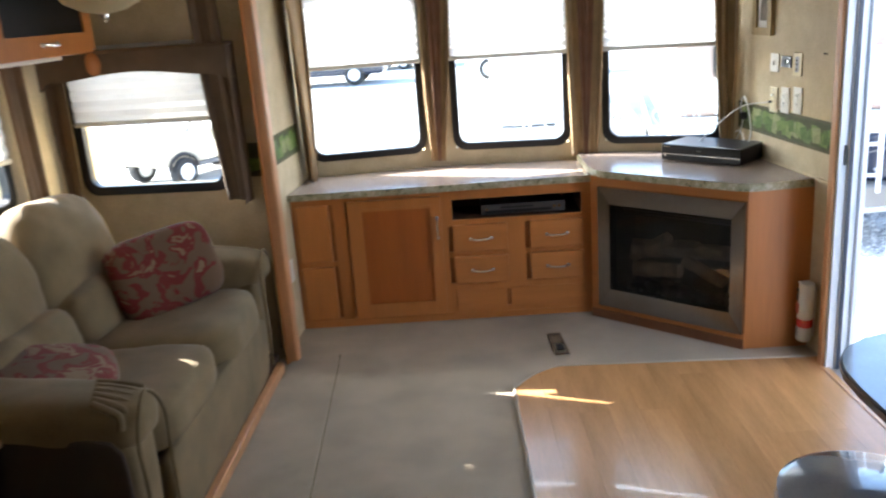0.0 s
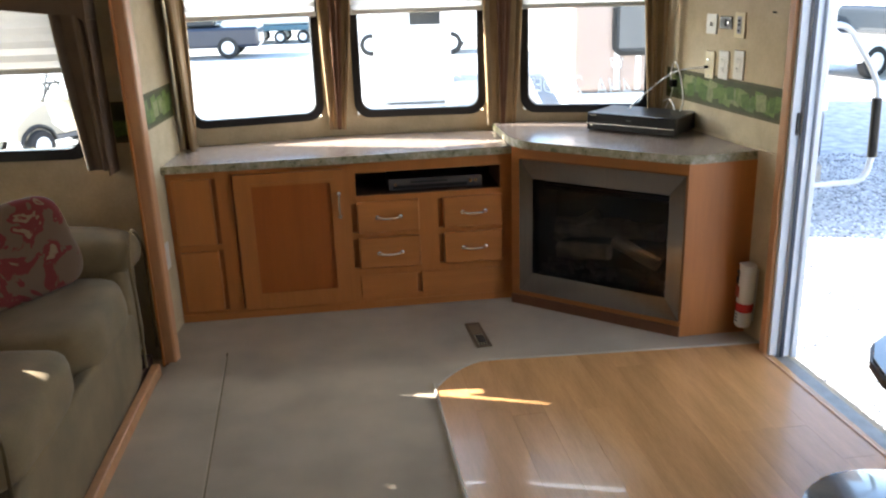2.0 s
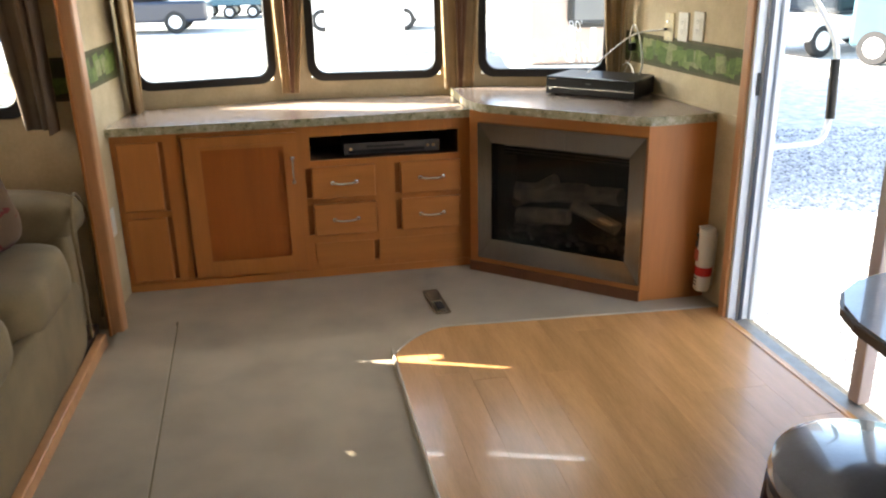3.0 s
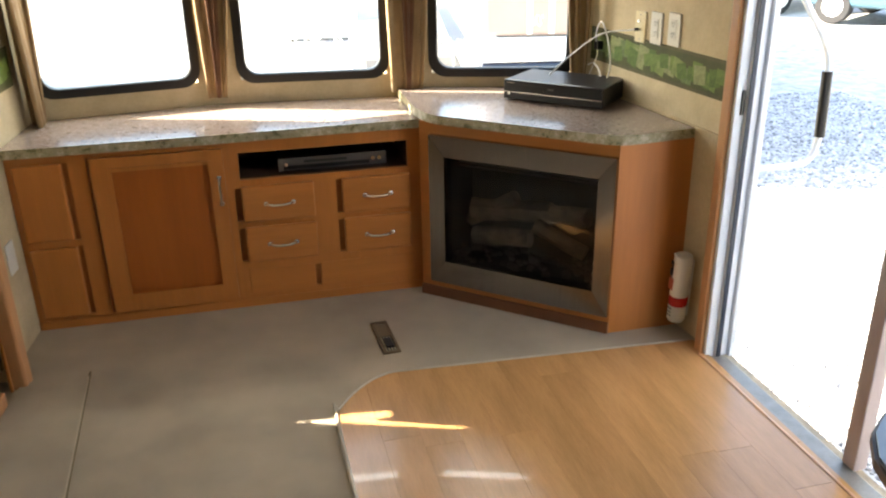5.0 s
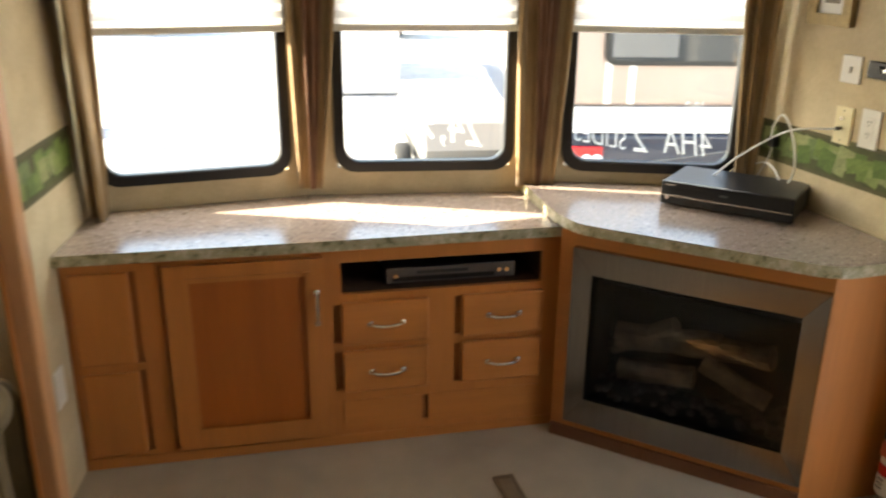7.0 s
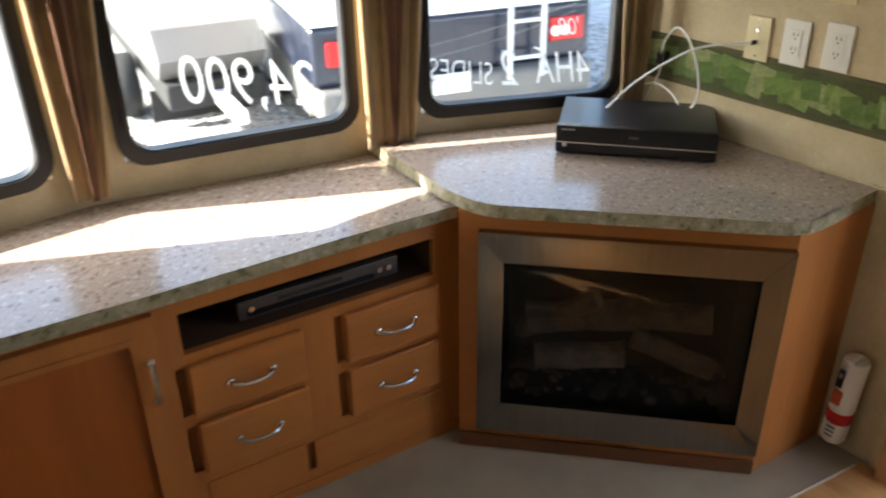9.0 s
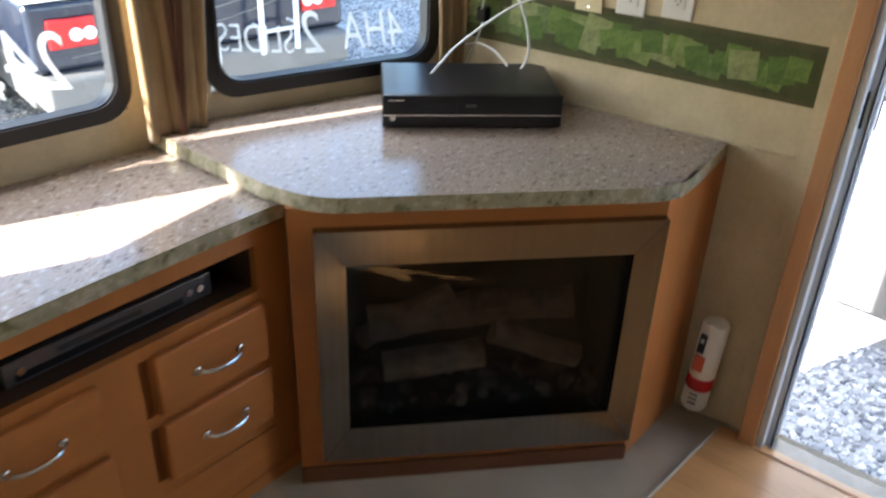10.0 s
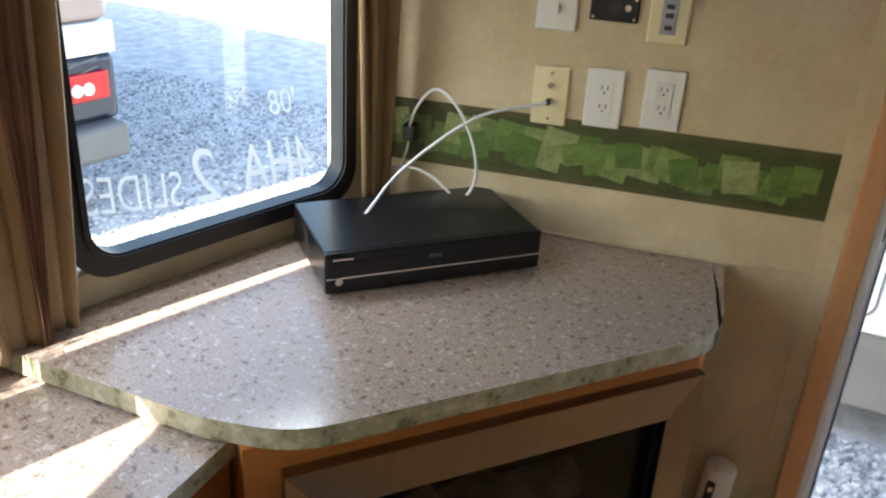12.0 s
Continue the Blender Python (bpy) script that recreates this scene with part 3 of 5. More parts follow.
part("front_panel", block(0.0, 0.43, 0.0, 0.015, 0.004, 0.056, 0.003), material("grey brushed fascia", (0.16, 0.15, 0.15), 0.35, 0.6, bump=0.02), pl)
part("disc_tray", block(0.10, 0.27, -0.002, -0.0003, 0.034, 0.044, 0.001), M["slot"], pl)
part("display", block(0.02, 0.36, -0.0015, -0.0003, 0.012, 0.026), M["black"], pl)
for x in (0.03, 0.375, 0.40):
    part("button", rod((x, 0.0, 0.032), (x, -0.006, 0.032), 0.008, 14), M["chrome"], pl)
for x in (0.04, 0.39):
    part("foot", rod((x, 0.05, 0.0), (x, 0.05, 0.006), 0.012, 12), M["black"], pl)

# ---- corner fireplace ----
F0, F1 = (-0.935, 1.04), (-0.285, 0.57)
LF = side(F0, F1)
fp = thing("fireplace_cabinet", along(F0, F1), "maple corner cabinet holding an electric fireplace", "fireplace cabinet")
part("face_frame", ring([(0.0, 0.0), (LF, 0.0), (LF, 0.736), (0.0, 0.736)], [(0.085, 0.09), (0.765, 0.09), (0.765, 0.66), (0.085, 0.66)], 0.0, 0.02), M["maple_h"], fp)
part("base_strip", block(0.0, LF, -0.012, -0.0006, 0.0, 0.045, 0.003), material("dark brown foot strip", (0.20, 0.075, 0.03), 0.45, vary=0.15, scale=6, bump=0.02), fp, "dark brown foot strip")
inv = along(F0, F1).inverted()
q = inv @ Vector((-0.005, 0.600, 0))
sidep = [(LF, 0.0), (q.x, q.y), (q.x - 0.01, q.y + 0.02), (LF - 0.008, 0.0201)]
part("side_panel", prism(sidep, 0.0, 0.736), M["maple"], fp)
part("side_panel", prism([(0.0, 0.021), (0.016, 0.021), (0.016, 0.34), (0.0, 0.34)], 0.0, 0.736), M["maple"], fp)
fire = part("firebox", ring([(0.09, 0.095), (0.76, 0.095), (0.76, 0.655), (0.09, 0.655)], [(0.112, 0.15), (0.738, 0.15), (0.738, 0.612), (0.112, 0.612)], 0.0205, 0.24), M["soot"], fp)
part("back_plate", block(0.09, 0.76, 0.241, 0.25, 0.095, 0.655), M["soot"], fire)
for i in range(5):
    part("louver", block(0.114, 0.736, 0.10 + 0.0, 0.125, 0.535 + 0.014 * i, 0.541 + 0.014 * i, 0.002), M["black"], fire)
# mitred steel surround with bevelled inner edge
o = [(0.052, 0.075), (0.800, 0.075), (0.800, 0.690), (0.052, 0.690)]
inn = [(0.116, 0.168), (0.735, 0.168), (0.735, 0.606), (0.116, 0.606)]
sur = part("surround", ring(o, [(x, z) for x, z in inn], -0.0125, -0.0008), M["steel"], fp, "brushed stainless steel surround")
for i in range(4):
    j = (i + 1) % 4
    g = 0.0008
    a, b, c, d = (Vector((*o[i], 0)), Vector((*o[j], 0)), Vector((*inn[j], 0)), Vector((*inn[i], 0)))
    mid = (a + b + c + d) / 4
    bm = bmesh.new()
    y_out, y_in = -0.024, -0.013
    quad = [p + (mid - p) * 0.0015 for p in (a, b, c, d)]
    front = [bm.verts.new((p.x, y, p.y)) for p, y in zip(quad, (y_out, y_out, y_out + 0.006, y_out + 0.006))]
    back = [bm.verts.new((p.x, y_in, p.y)) for p in quad]
    bm.faces.new(front)
    bm.faces.new(back)
    for k2 in range(4):
        bm.faces.new((front[k2], front[(k2 + 1) % 4], back[(k2 + 1) % 4], back[k2]))
    part("steel_strip", bm, M["steel"], sur)
gl = part("glass", block(0.112, 0.738, 0.012, 0.016, 0.152, 0.61), M["darkglass"], fp, "smoked glass front")
gl.visible_shadow = False
M["log"] = material("ceramic log bark", (0.30, 0.23, 0.17), 0.9, vary=0.3, scale=14, bump=0.9, fine=60, color2=(0.08, 0.06, 0.045))
M["log_end"] = material("pale split wood", (0.36, 0.27, 0.19), 0.9, vary=0.2, scale=20, bump=0.4)
M["ember"] = material("dark coals", (0.10, 0.085, 0.07), 0.9, vary=0.4, scale=20, bump=0.8)


def log(parent, p, q, r, seed):
    bm = bmesh.new()
    p, q = Vector(p), Vector(q)
    way = (q - p).normalized()
    u = way.cross(Vector((0, 0, 1))).normalized()
    v = way.cross(u)
    rings = []
    for i in range(11):
        c = p.lerp(q, i / 10)
        row = []
        for j in range(14):
            a = 6.2832 * j / 14
            w = r * (1 + 0.22 * noise.noise(Vector((math.cos(a) * 1.3 + seed, math.sin(a) * 1.3, i * 0.35))) + 0.08 * noise.noise(Vector((a * 4, i * 0.8, seed))))
            row.append(bm.verts.new(c + w * (u * math.cos(a) + v * math.sin(a))))
        rings.append(row)
    for a, b in zip(rings, rings[1:]):
        for j in range(14):
            bm.faces.new((a[j], a[(j + 1) % 14], b[(j + 1) % 14], b[j]))
    ends = [bm.faces.new(rings[0]), bm.faces.new(rings[-1])]
    for f in ends:
        f.material_index = 1
    return part("log", bm, [M["log"], M["log_end"]], parent, "grey-brown ceramic log")


logs = thing("log_set", along(F0, F1), "ceramic logs over dark coals behind the glass", "fireplace logs")
log(logs, (0.17, 0.13, 0.36), (0.50, 0.15, 0.385), 0.042, 1.0)
log(logs, (0.42, 0.16, 0.37), (0.66, 0.12, 0.40), 0.038, 5.0)
log(logs, (0.46, 0.09, 0.345), (0.67, 0.075, 0.27), 0.030, 9.0)
log(logs, (0.20, 0.08, 0.265), (0.44, 0.09, 0.285), 0.036, 3.0)
log(logs, (0.15, 0.15, 0.30), (0.36, 0.12, 0.44), 0.028, 7.0)
rnd = random.Random(4)
bm = bmesh.new()
for i in range(90):
    s = rnd.uniform(0.018, 0.04)
    cushion((s, s * rnd.uniform(0.7, 1), s * 0.8), 2.4, 0.004, 2, seed=i, m=pose(rnd.uniform(0.13, 0.72), rnd.uniform(0.04, 0.2), 0.158 + rnd.uniform(0, 0.05) * (1.2 - rnd.random() * 0.4), rnd.uniform(0, 90), 0, rnd.uniform(0, 90)), bm=bm)
tagged(part("coals", bm, M["ember"], logs), kind="stuff")

top_pts = [(-0.985, 1.487), (-0.945, 1.10), (-0.905, 0.975), (-0.31, 0.548), (-0.235, 0.552), (0.004, 0.605), (0.000, 0.615), (-0.172, 1.330), (-0.935, 1.493)]
countertop("countertop_corner", rounded_plan(top_pts, [0, 0, 0.06, 0.06, 0.05, 0.02, 0, 0, 0]), 0.7375, 0.772, "speckled brown laminate corner top with greenish edge")
part("backsplash_strip", block(0.0, 0.90, -0.006, -0.0005, 0.773, 0.781, 0.002), M["wall"]).matrix_world = along(D, E)
bpy.data.objects["backsplash_strip"]["kind"] = "structure"

# ---- recorder with cables ----
rec = thing("video_recorder", pose(-0.575, 1.165, 0.772, 0, 0, -39), "black video recorder box with silver stripe on the counter", "video recorder")
part("case", block(0.0, 0.415, 0.012, 0.25, 0.008, 0.082, 0.004), M["black"], rec)
part("front_panel", block(-0.002, 0.417, 0.0, 0.0115, 0.006, 0.083, 0.004), M["black"], rec)
part("silver_stripe", block(0.0, 0.415, -0.0015, -0.0003, 0.034, 0.0375), M["chrome"], rec)
part("tray", block(0.012, 0.17, -0.002, -0.0003, 0.045, 0.068, 0.001), M["black"], rec)
part("power_button", rod((0.022, 0.0, 0.030), (0.022, -0.004, 0.030), 0.007, 14), M["chrome"], rec)
part("logo_bar", block(0.012, 0.048, -0.0025, -0.0021, 0.070, 0.074), M["chrome"], rec)
part("logo_bar", block(0.19, 0.215, -0.001, -0.0003, 0.055, 0.062), material("dim grey print", (0.12, 0.12, 0.12), 0.5, bump=0), rec)
for x, y in ((0.03, 0.04), (0.385, 0.04), (0.03, 0.22), (0.385, 0.22)):
    part("foot", rod((x, y, 0.0), (x, y, 0.008), 0.012, 12), M["black"], rec)
WALL = along(D, E)


def on_wall(s, z, off=0.0):
    return WALL @ Vector((s, -off, z))


M["cable"] = material("white cable", (0.82, 0.82, 0.80), 0.4, vary=0.02, bump=0)
back = rec.matrix_world @ Vector((0.06, 0.255, 0.045))
part_points = [back, on_wall(0.05, 0.83, 0.24), on_wall(0.12, 0.93, 0.17), on_wall(0.24, 1.03, 0.10), on_wall(0.343, 1.055, 0.040), on_wall(0.364, 1.060, 0.030)]
tagged(part("cable", tube(part_points, 0.0032, 8, 8), M["cable"], smooth=True), "thin white coaxial cable running up to wall plate", "cable")
back2 = rec.matrix_world @ Vector((0.05, 0.255, 0.060))
loop = [back2, on_wall(0.03, 0.845, 0.17), on_wall(0.12, 0.835, 0.10), on_wall(0.205, 0.838, 0.06), on_wall(0.238, 0.89, 0.05), on_wall(0.226, 0.97, 0.05), on_wall(0.186, 1.04, 0.05), on_wall(0.142, 1.062, 0.045), on_wall(0.104, 1.02, 0.04), on_wall(0.086, 0.972, 0.028)]
tagged(part("cable_loop", tube(loop, 0.0032, 8, 8), M["cable"], smooth=True), "white cable looping above the recorder", "cable")
arc = [on_wall(0.030, 0.872, 0.03), on_wall(0.09, 0.890, 0.04), on_wall(0.15, 0.878, 0.05), on_wall(0.195, 0.842, 0.06), rec.matrix_world @ Vector((0.30, 0.256, 0.05))]
tagged(part("cable_arc", tube(arc, 0.0028, 8, 8), M["cable"], smooth=True), "short white cable arching behind the recorder", "cable")
lead = [rec.matrix_world @ Vector((0.12, 0.256, 0.04)), on_wall(0.045, 0.80, 0.06), on_wall(0.055, 0.85, 0.03), on_wall(0.076, 0.91, 0.018), on_wall(0.084, 0.945, 0.020)]
tagged(part("power_lead", tube(lead, 0.0025, 8, 8), M["cable"], smooth=True), "thin pale lead rising to the wall plug", "cable")
pg = thing("power_plug", WALL @ pose(0.085, -0.012, 0.960), "small black plug on the wall beside curtain", "plug")
part("body", block(-0.014, 0.014, -0.02, 0.010, -0.018, 0.018, 0.005), M["black"], pg)
part("prong", block(-0.004, 0.004, 0.0101, 0.0118, -0.01, 0.01), M["chrome"], pg)


# ---- wall plates ----
def wall_plate(name, s, z, w, h, mat, label, category):
    t = thing(name, WALL @ pose(s, 0, z), label, category, "wall plates")
    part("cover", block(-w / 2, w / 2, -0.007, -0.0005, -h / 2, h / 2, 0.003), mat, t)
    return t


def outlet(s, z, mat, label):
    t = wall_plate("power_outlet", s, z, 0.072, 0.115, mat, label, "outlet")
    part("decor_insert", block(-0.017, 0.017, -0.0095, -0.0072, -0.034, 0.034, 0.002), mat, t)
    for dz in (-0.018, 0.018):
        part("socket", ring(rounded(0.026, 0.024, 0.009, 3), rounded(0.024, 0.022, 0.008, 3), -0.0105, -0.0096), mat, t).location = (0, 0, dz)
        for x in (-0.0055, 0.0055):
            part("slot", block(x - 0.001, x + 0.001, -0.0102, -0.0096, dz + 0.0, dz + 0.008), M["slot"], t)
        part("ground_hole", rod((0, -0.0096, dz - 0.006), (0, -0.0102, dz - 0.006), 0.0022, 8), M["slot"], t)


cp = wall_plate("coax_plate", 0.366, 1.068, 0.07, 0.115, M["ivory"], "ivory coaxial wall plate with white cable plugged in", "wall plate")
for dz in (0.022, -0.008):
    part("jack", rod((0, -0.0072, dz), (0, -0.016, dz), 0.0055, 10), M["chrome"], cp)
part("plug", rod((0, -0.0162, -0.008), (0, -0.03, -0.008), 0.006, 10), M["slot"], cp)
for dz in (0.045, -0.045):
    part("screw", rod((0, -0.0072, dz), (0, -0.0085, dz), 0.003, 8), M["chrome"], cp)
outlet(0.470, 1.076, M["white"], "white double power outlet with decorator cover")
outlet(0.580, 1.086, M["white"], "off-white double power outlet with decorator cover")
sw = wall_plate("light_switch", 0.362, 1.236, 0.078, 0.082, M["white"], "square white switch plate with small toggle", "switch")
part("toggle", block(-0.005, 0.005, -0.015, -0.0072, -0.010, 0.008, 0.002), M["white"], sw)
bx = wall_plate("antenna_switch", 0.468, 1.246, 0.09, 0.05, M["black"], "black recessed antenna switch plate", "switch")
part("dial", rod((0, -0.0072, 0), (0, -0.013, 0), 0.013, 16), M["slot"], bx)
part("jack", rod((0.025, -0.0072, 0.002), (0.025, -0.012, 0.002), 0.006, 12), M["chrome"], bx)
for x, z in ((-0.038, 0.018), (0.038, 0.018), (-0.038, -0.018), (0.038, -0.018)):
    part("screw", rod((x, -0.0072, z), (x, -0.0085, z), 0.003, 8), M["chrome"], bx)
th = wall_plate("control_panel", 0.568, 1.240, 0.072, 0.10, M["ivory"], "ivory control plate with grey buttons", "control panel")
part("insert", block(-0.014, 0.014, -0.009, -0.0072, -0.032, 0.034, 0.001), material("grey insert", (0.42, 0.42, 0.46), 0.4, bump=0), th)
for dz in (0.018, 0.002, -0.02):
    part("button", block(-0.007, 0.007, -0.0115, -0.0092, dz - 0.004, dz + 0.004, 0.001), M["slot"], th)
nl = thing("wall_hook", WALL @ pose(0.792, 0, 1.297), "small dark screw hook in the wall", "hook")
part("stem", rod((0, -0.0005, 0), (0, -0.016, 0.002), 0.003, 8), M["slot"], nl)
pf = thing("picture_frame", WALL @ pose(0.250, 0, 1.50), "small gilt picture frame with white mount", "picture frame")
part("frame", ring([(-0.09, -0.145), (0.09, -0.145), (0.09, 0.145), (-0.09, 0.145)], [(-0.055, -0.11), (0.055, -0.11), (0.055, 0.11), (-0.055, 0.11)], -0.022, -0.0005), material("antique gilt", (0.42, 0.30, 0.13), 0.4, 0.4, vary=0.2, scale=40, bump=0.3), pf)
part("mount", block(-0.055, 0.055, -0.010, -0.006, -0.11, 0.11), M["white"], pf)
part("picture", block(-0.03, 0.03, -0.0125, -0.0105, -0.08, 0.08), material("dim print", (0.30, 0.24, 0.16), 0.5, vary=0.4, scale=30, bump=0), pf)


# ---- green border of overlapping squares ----
def border(name, m, length, z0, z1, seed):
    """A wallpaper border: a dark strip with many overlapping leaf-green squares and two thin edge lines."""
    bd = thing(name, m, "green wallpaper border of overlapping leafy squares", "wallpaper border", kind="structure")
    part("strip", block(0, length, -0.0016, -0.0004, z0, z1), M["border"], bd)
    for z in (z0, z1 - 0.012):
        part("edge_line", block(0, length, -0.0026, -0.0018, z, z + 0.012), M["border_edge"], bd)
    r = random.Random(seed)
    n = int(length / 0.028)
    for i in range(n):
        w = r.uniform(0.046, 0.066)
        x = 0.02 + (length - 0.05) * (i + r.uniform(-0.3, 0.3)) / n
        z = r.uniform(z0 + 0.018 + w / 2, z1 - 0.018 - w / 2)
        x = min(max(x, w * 0.75), length - w * 0.75)
        d = 0.0001 * (i % 4)
        ob = part("square", block(-w / 2, w / 2, -0.0024 - d, -0.0018, -w / 2, w / 2), r.choice(M["leaf_tones"]), bd)
        ob.matrix_basis = pose(x, 0, z, 0, r.uniform(-14, 14), 0)


M["border"] = material("dark green border", (0.085, 0.10, 0.025), 0.7, vary=0.25, scale=18, bump=0.05)
M["border_edge"] = material("olive border line", (0.11, 0.10, 0.035), 0.7, vary=0.2, scale=18, bump=0.05)
M["leaf_tones"] = [material("leaf green", c, 0.7, vary=0.28, scale=26, bump=0.05) for c in ((0.20, 0.30, 0.06), (0.28, 0.36, 0.10), (0.13, 0.22, 0.04), (0.36, 0.40, 0.16), (0.18, 0.26, 0.08))]
border("border_1", WALL, 0.92, 0.893, 1.026, 3)
border("border_2", along(SE0, SE1) @ pose(0.875, 0, 0), 0.063, 0.905, 1.06, 8)
border("border_3", along((-2.445, 0.63), A) @ pose(0.02, 0, 0), 0.55, 0.905, 1.05, 11)

# ---- door opening ----
tagged(part("door_trim", block(-0.014, 0.0195, JAMB - 0.0, JAMB + 0.042, -0.0, 1.98, 0.004), M["trim"]), kind="structure").matrix_world = DOOR_SIDE
M["pinkish"] = material("pinkish grey door edge", (0.52, 0.42, 0.39), 0.5, vary=0.06, bump=0.03)
df = thing("door_1", DOOR_SIDE @ pose(0.02, 0, 0), "white aluminium entry door frame, open to the lot", "door frame", kind="structure")
for x0, x1, y in ((-0.022, 0.012, 0.018), (0.0125, 0.030, 0.030), (0.0305, 0.062, 0.020), (0.0625, 0.085, 0.034)):
    part("jamb_rib", block(x0, x1, JAMB - y, JAMB - 0.0004, -0.01, 1.92, 0.003), M["alu"], df)
    part("jamb_rib", block(x0, x1, NEAR + 0.0004, NEAR + y, -0.01, 1.92, 0.003), M["alu"], df)
part("rubber_seal", block(0.013, 0.029, JAMB - 0.0335, JAMB - 0.0305, 0.0, 1.92), material("blue-black seal", (0.02, 0.028, 0.05), 0.5, bump=0), df)
part("stile", block(0.035, 0.080, -0.357, -0.307, 0.0085, 1.899, 0.004), M["pinkish"], df, "pinkish screen-door stile")
part("striker", block(-0.004, 0.008, JAMB - 0.024, JAMB - 0.0185, 0.88, 0.96, 0.002), M["slot"], df)
part("threshold", block(-0.03, 0.045, NEAR + 0.035, JAMB - 0.035, -0.018, 0.008, 0.004), material("worn grey aluminium sill", (0.30, 0.28, 0.25), 0.45, 0.4, vary=0.2, scale=20, bump=0.05), df)
part("threshold_lip", block(-0.042, -0.031, NEAR, JAMB, 0.0005, 0.012, 0.003), M["trim"], df, "wooden threshold lip")
part("head", block(-0.022, 0.085, NEAR, JAMB, 1.90, 1.92), M["alu"], df)
gh = thing("grab_handle", DOOR_SIDE, "white folding assist handle with black foam grip", "grab handle")
part("tube", tube([(0.085, 0.40, 1.25), (0.20, 0.40, 1.25), (0.26, 0.39, 1.18), (0.345, 0.385, 1.04), (0.355, 0.385, 0.90), (0.36, 0.385, 0.78), (0.33, 0.385, 0.69), (0.24, 0.39, 0.675), (0.085, 0.40, 0.672)], 0.011, 10, 6), M["alu"], gh, smooth=True)
part("grip", rod((0.352, 0.385, 0.99), (0.361, 0.385, 0.77), 0.018, 14), M["black"], gh, "black foam grip")
for z in (1.25, 0.672):
    part("bracket", block(0.079, 0.09, 0.375, 0.425, z - 0.03, z + 0.03, 0.003), M["alu"], gh)
dl = thing("entry_door", DOOR_SIDE @ pose(0.13, NEAR - 0.01, 0, 0, 0, -84), "open white entry door with pinkish edge", "door")
part("leaf", ring([(0.0, -0.04), (0.72, -0.04), (0.72, 1.9), (0.0, 1.9)], [(0.13, 0.95), (0.59, 0.95), (0.59, 1.7), (0.13, 1.7)], -0.035, 0.0), material("entry door skin", (0.62, 0.52, 0.47), 0.5, vary=0.05, bump=0.05), dl)
part("pane", block(0.13, 0.59, -0.02, -0.016, 0.95, 1.7), M["glass"], dl)
sc = thing("extinguisher", WALL @ pose(0.815, -0.012, 0.058, 0, 3, 0) @ Matrix.Scale(0.93, 4), "small white and red fire extinguisher strapped to wall", "fire extinguisher")
part("cylinder", lathe([(0.0, 0.0), (0.030, 0.002), (0.036, 0.012), (0.036, 0.282), (0.033, 0.290), (0.016, 0.294), (0.0, 0.295)], 24), M["white"], sc, smooth=True).location = (0, -0.042, 0)
part("red_band", lathe([(0.0365, 0.075), (0.0372, 0.076), (0.0372, 0.115), (0.0365, 0.116)], 24), M["red"], sc, "red label band", smooth=True).location = (0, -0.042, 0)
part("gauge", block(-0.026, -0.006, -0.0795, -0.070, 0.20, 0.262, 0.003), M["black"], sc, "black gauge recess")
part("label_panel", block(-0.026, 0.004, -0.0795, -0.070, 0.140, 0.192, 0.003), material("orange red print", (0.55, 0.10, 0.05), 0.4, vary=0.1, bump=0), sc, "orange red instruction panel")
part("gauge_face", block(-0.021, -0.011, -0.0815, -0.0797, 0.235, 0.25), M["chrome"], sc)
for z in (0.03, 0.045, 0.06):
    part("print_bar", block(-0.012, 0.012, -0.0795, -0.0785, z, z + 0.005), M["slot"], sc)
part("lever", block(-0.010, 0.010, -0.085, -0.030, 0.2955, 0.303, 0.003), M["white"], sc)
part("bracket", block(-0.02, 0.02, -0.0055, -0.0005, 0.02, 0.27, 0.002), M["white"], sc)

# floor vent
vt = thing("floor_vent", pose(-1.122, 0.668, 0.0, 0, 0, 9), "brown metal floor register with dark slots", "floor vent")
part("frame", ring([(-0.032, -0.125), (0.032, -0.125), (0.032, 0.125), (-0.032, 0.125)], [(-0.022, -0.11), (0.022, -0.11), (0.022, 0.11), (-0.022, 0.11)], -0.006, -0.0006), material("brown register", (0.20, 0.14, 0.085), 0.5, 0.3, bump=0.02), vt)
vt.children[0].matrix_basis = pose(0, 0, 0, -90, 0, 0)
part("well", block(-0.022, 0.022, -0.11, 0.11, 0.0005, 0.0012), M["slot"], vt)
for i in range(4):
    x = -0.0165 + 0.011 * i
    part("slat", block(x - 0.002, x + 0.002, -0.11, 0.0, 0.0013, 0.005), M["edge"], vt)
part("damper", block(-0.012, 0.016, -0.085, -0.02, 0.0052, 0.010, 0.002), M["slot"], vt)
part("cover", block(-0.022, 0.022, 0.005, 0.11, 0.0013, 0.004), material("worn register plate", (0.26, 0.20, 0.13), 0.5, 0.3, bump=0.05), vt)
ws = thing("wall_outlet", along((-2.445, 0.63), A) @ pose(0.19, 0, 0.36), "white wall outlet beside the cabinet", "outlet")
part("cover", block(-0.036, 0.036, -0.007, -0.0005, -0.058, 0.058, 0.003), M["white"], ws)
part("socket", block(-0.016, 0.016, -0.009, -0.0072, -0.033, 0.033, 0.002), M["white"], ws)

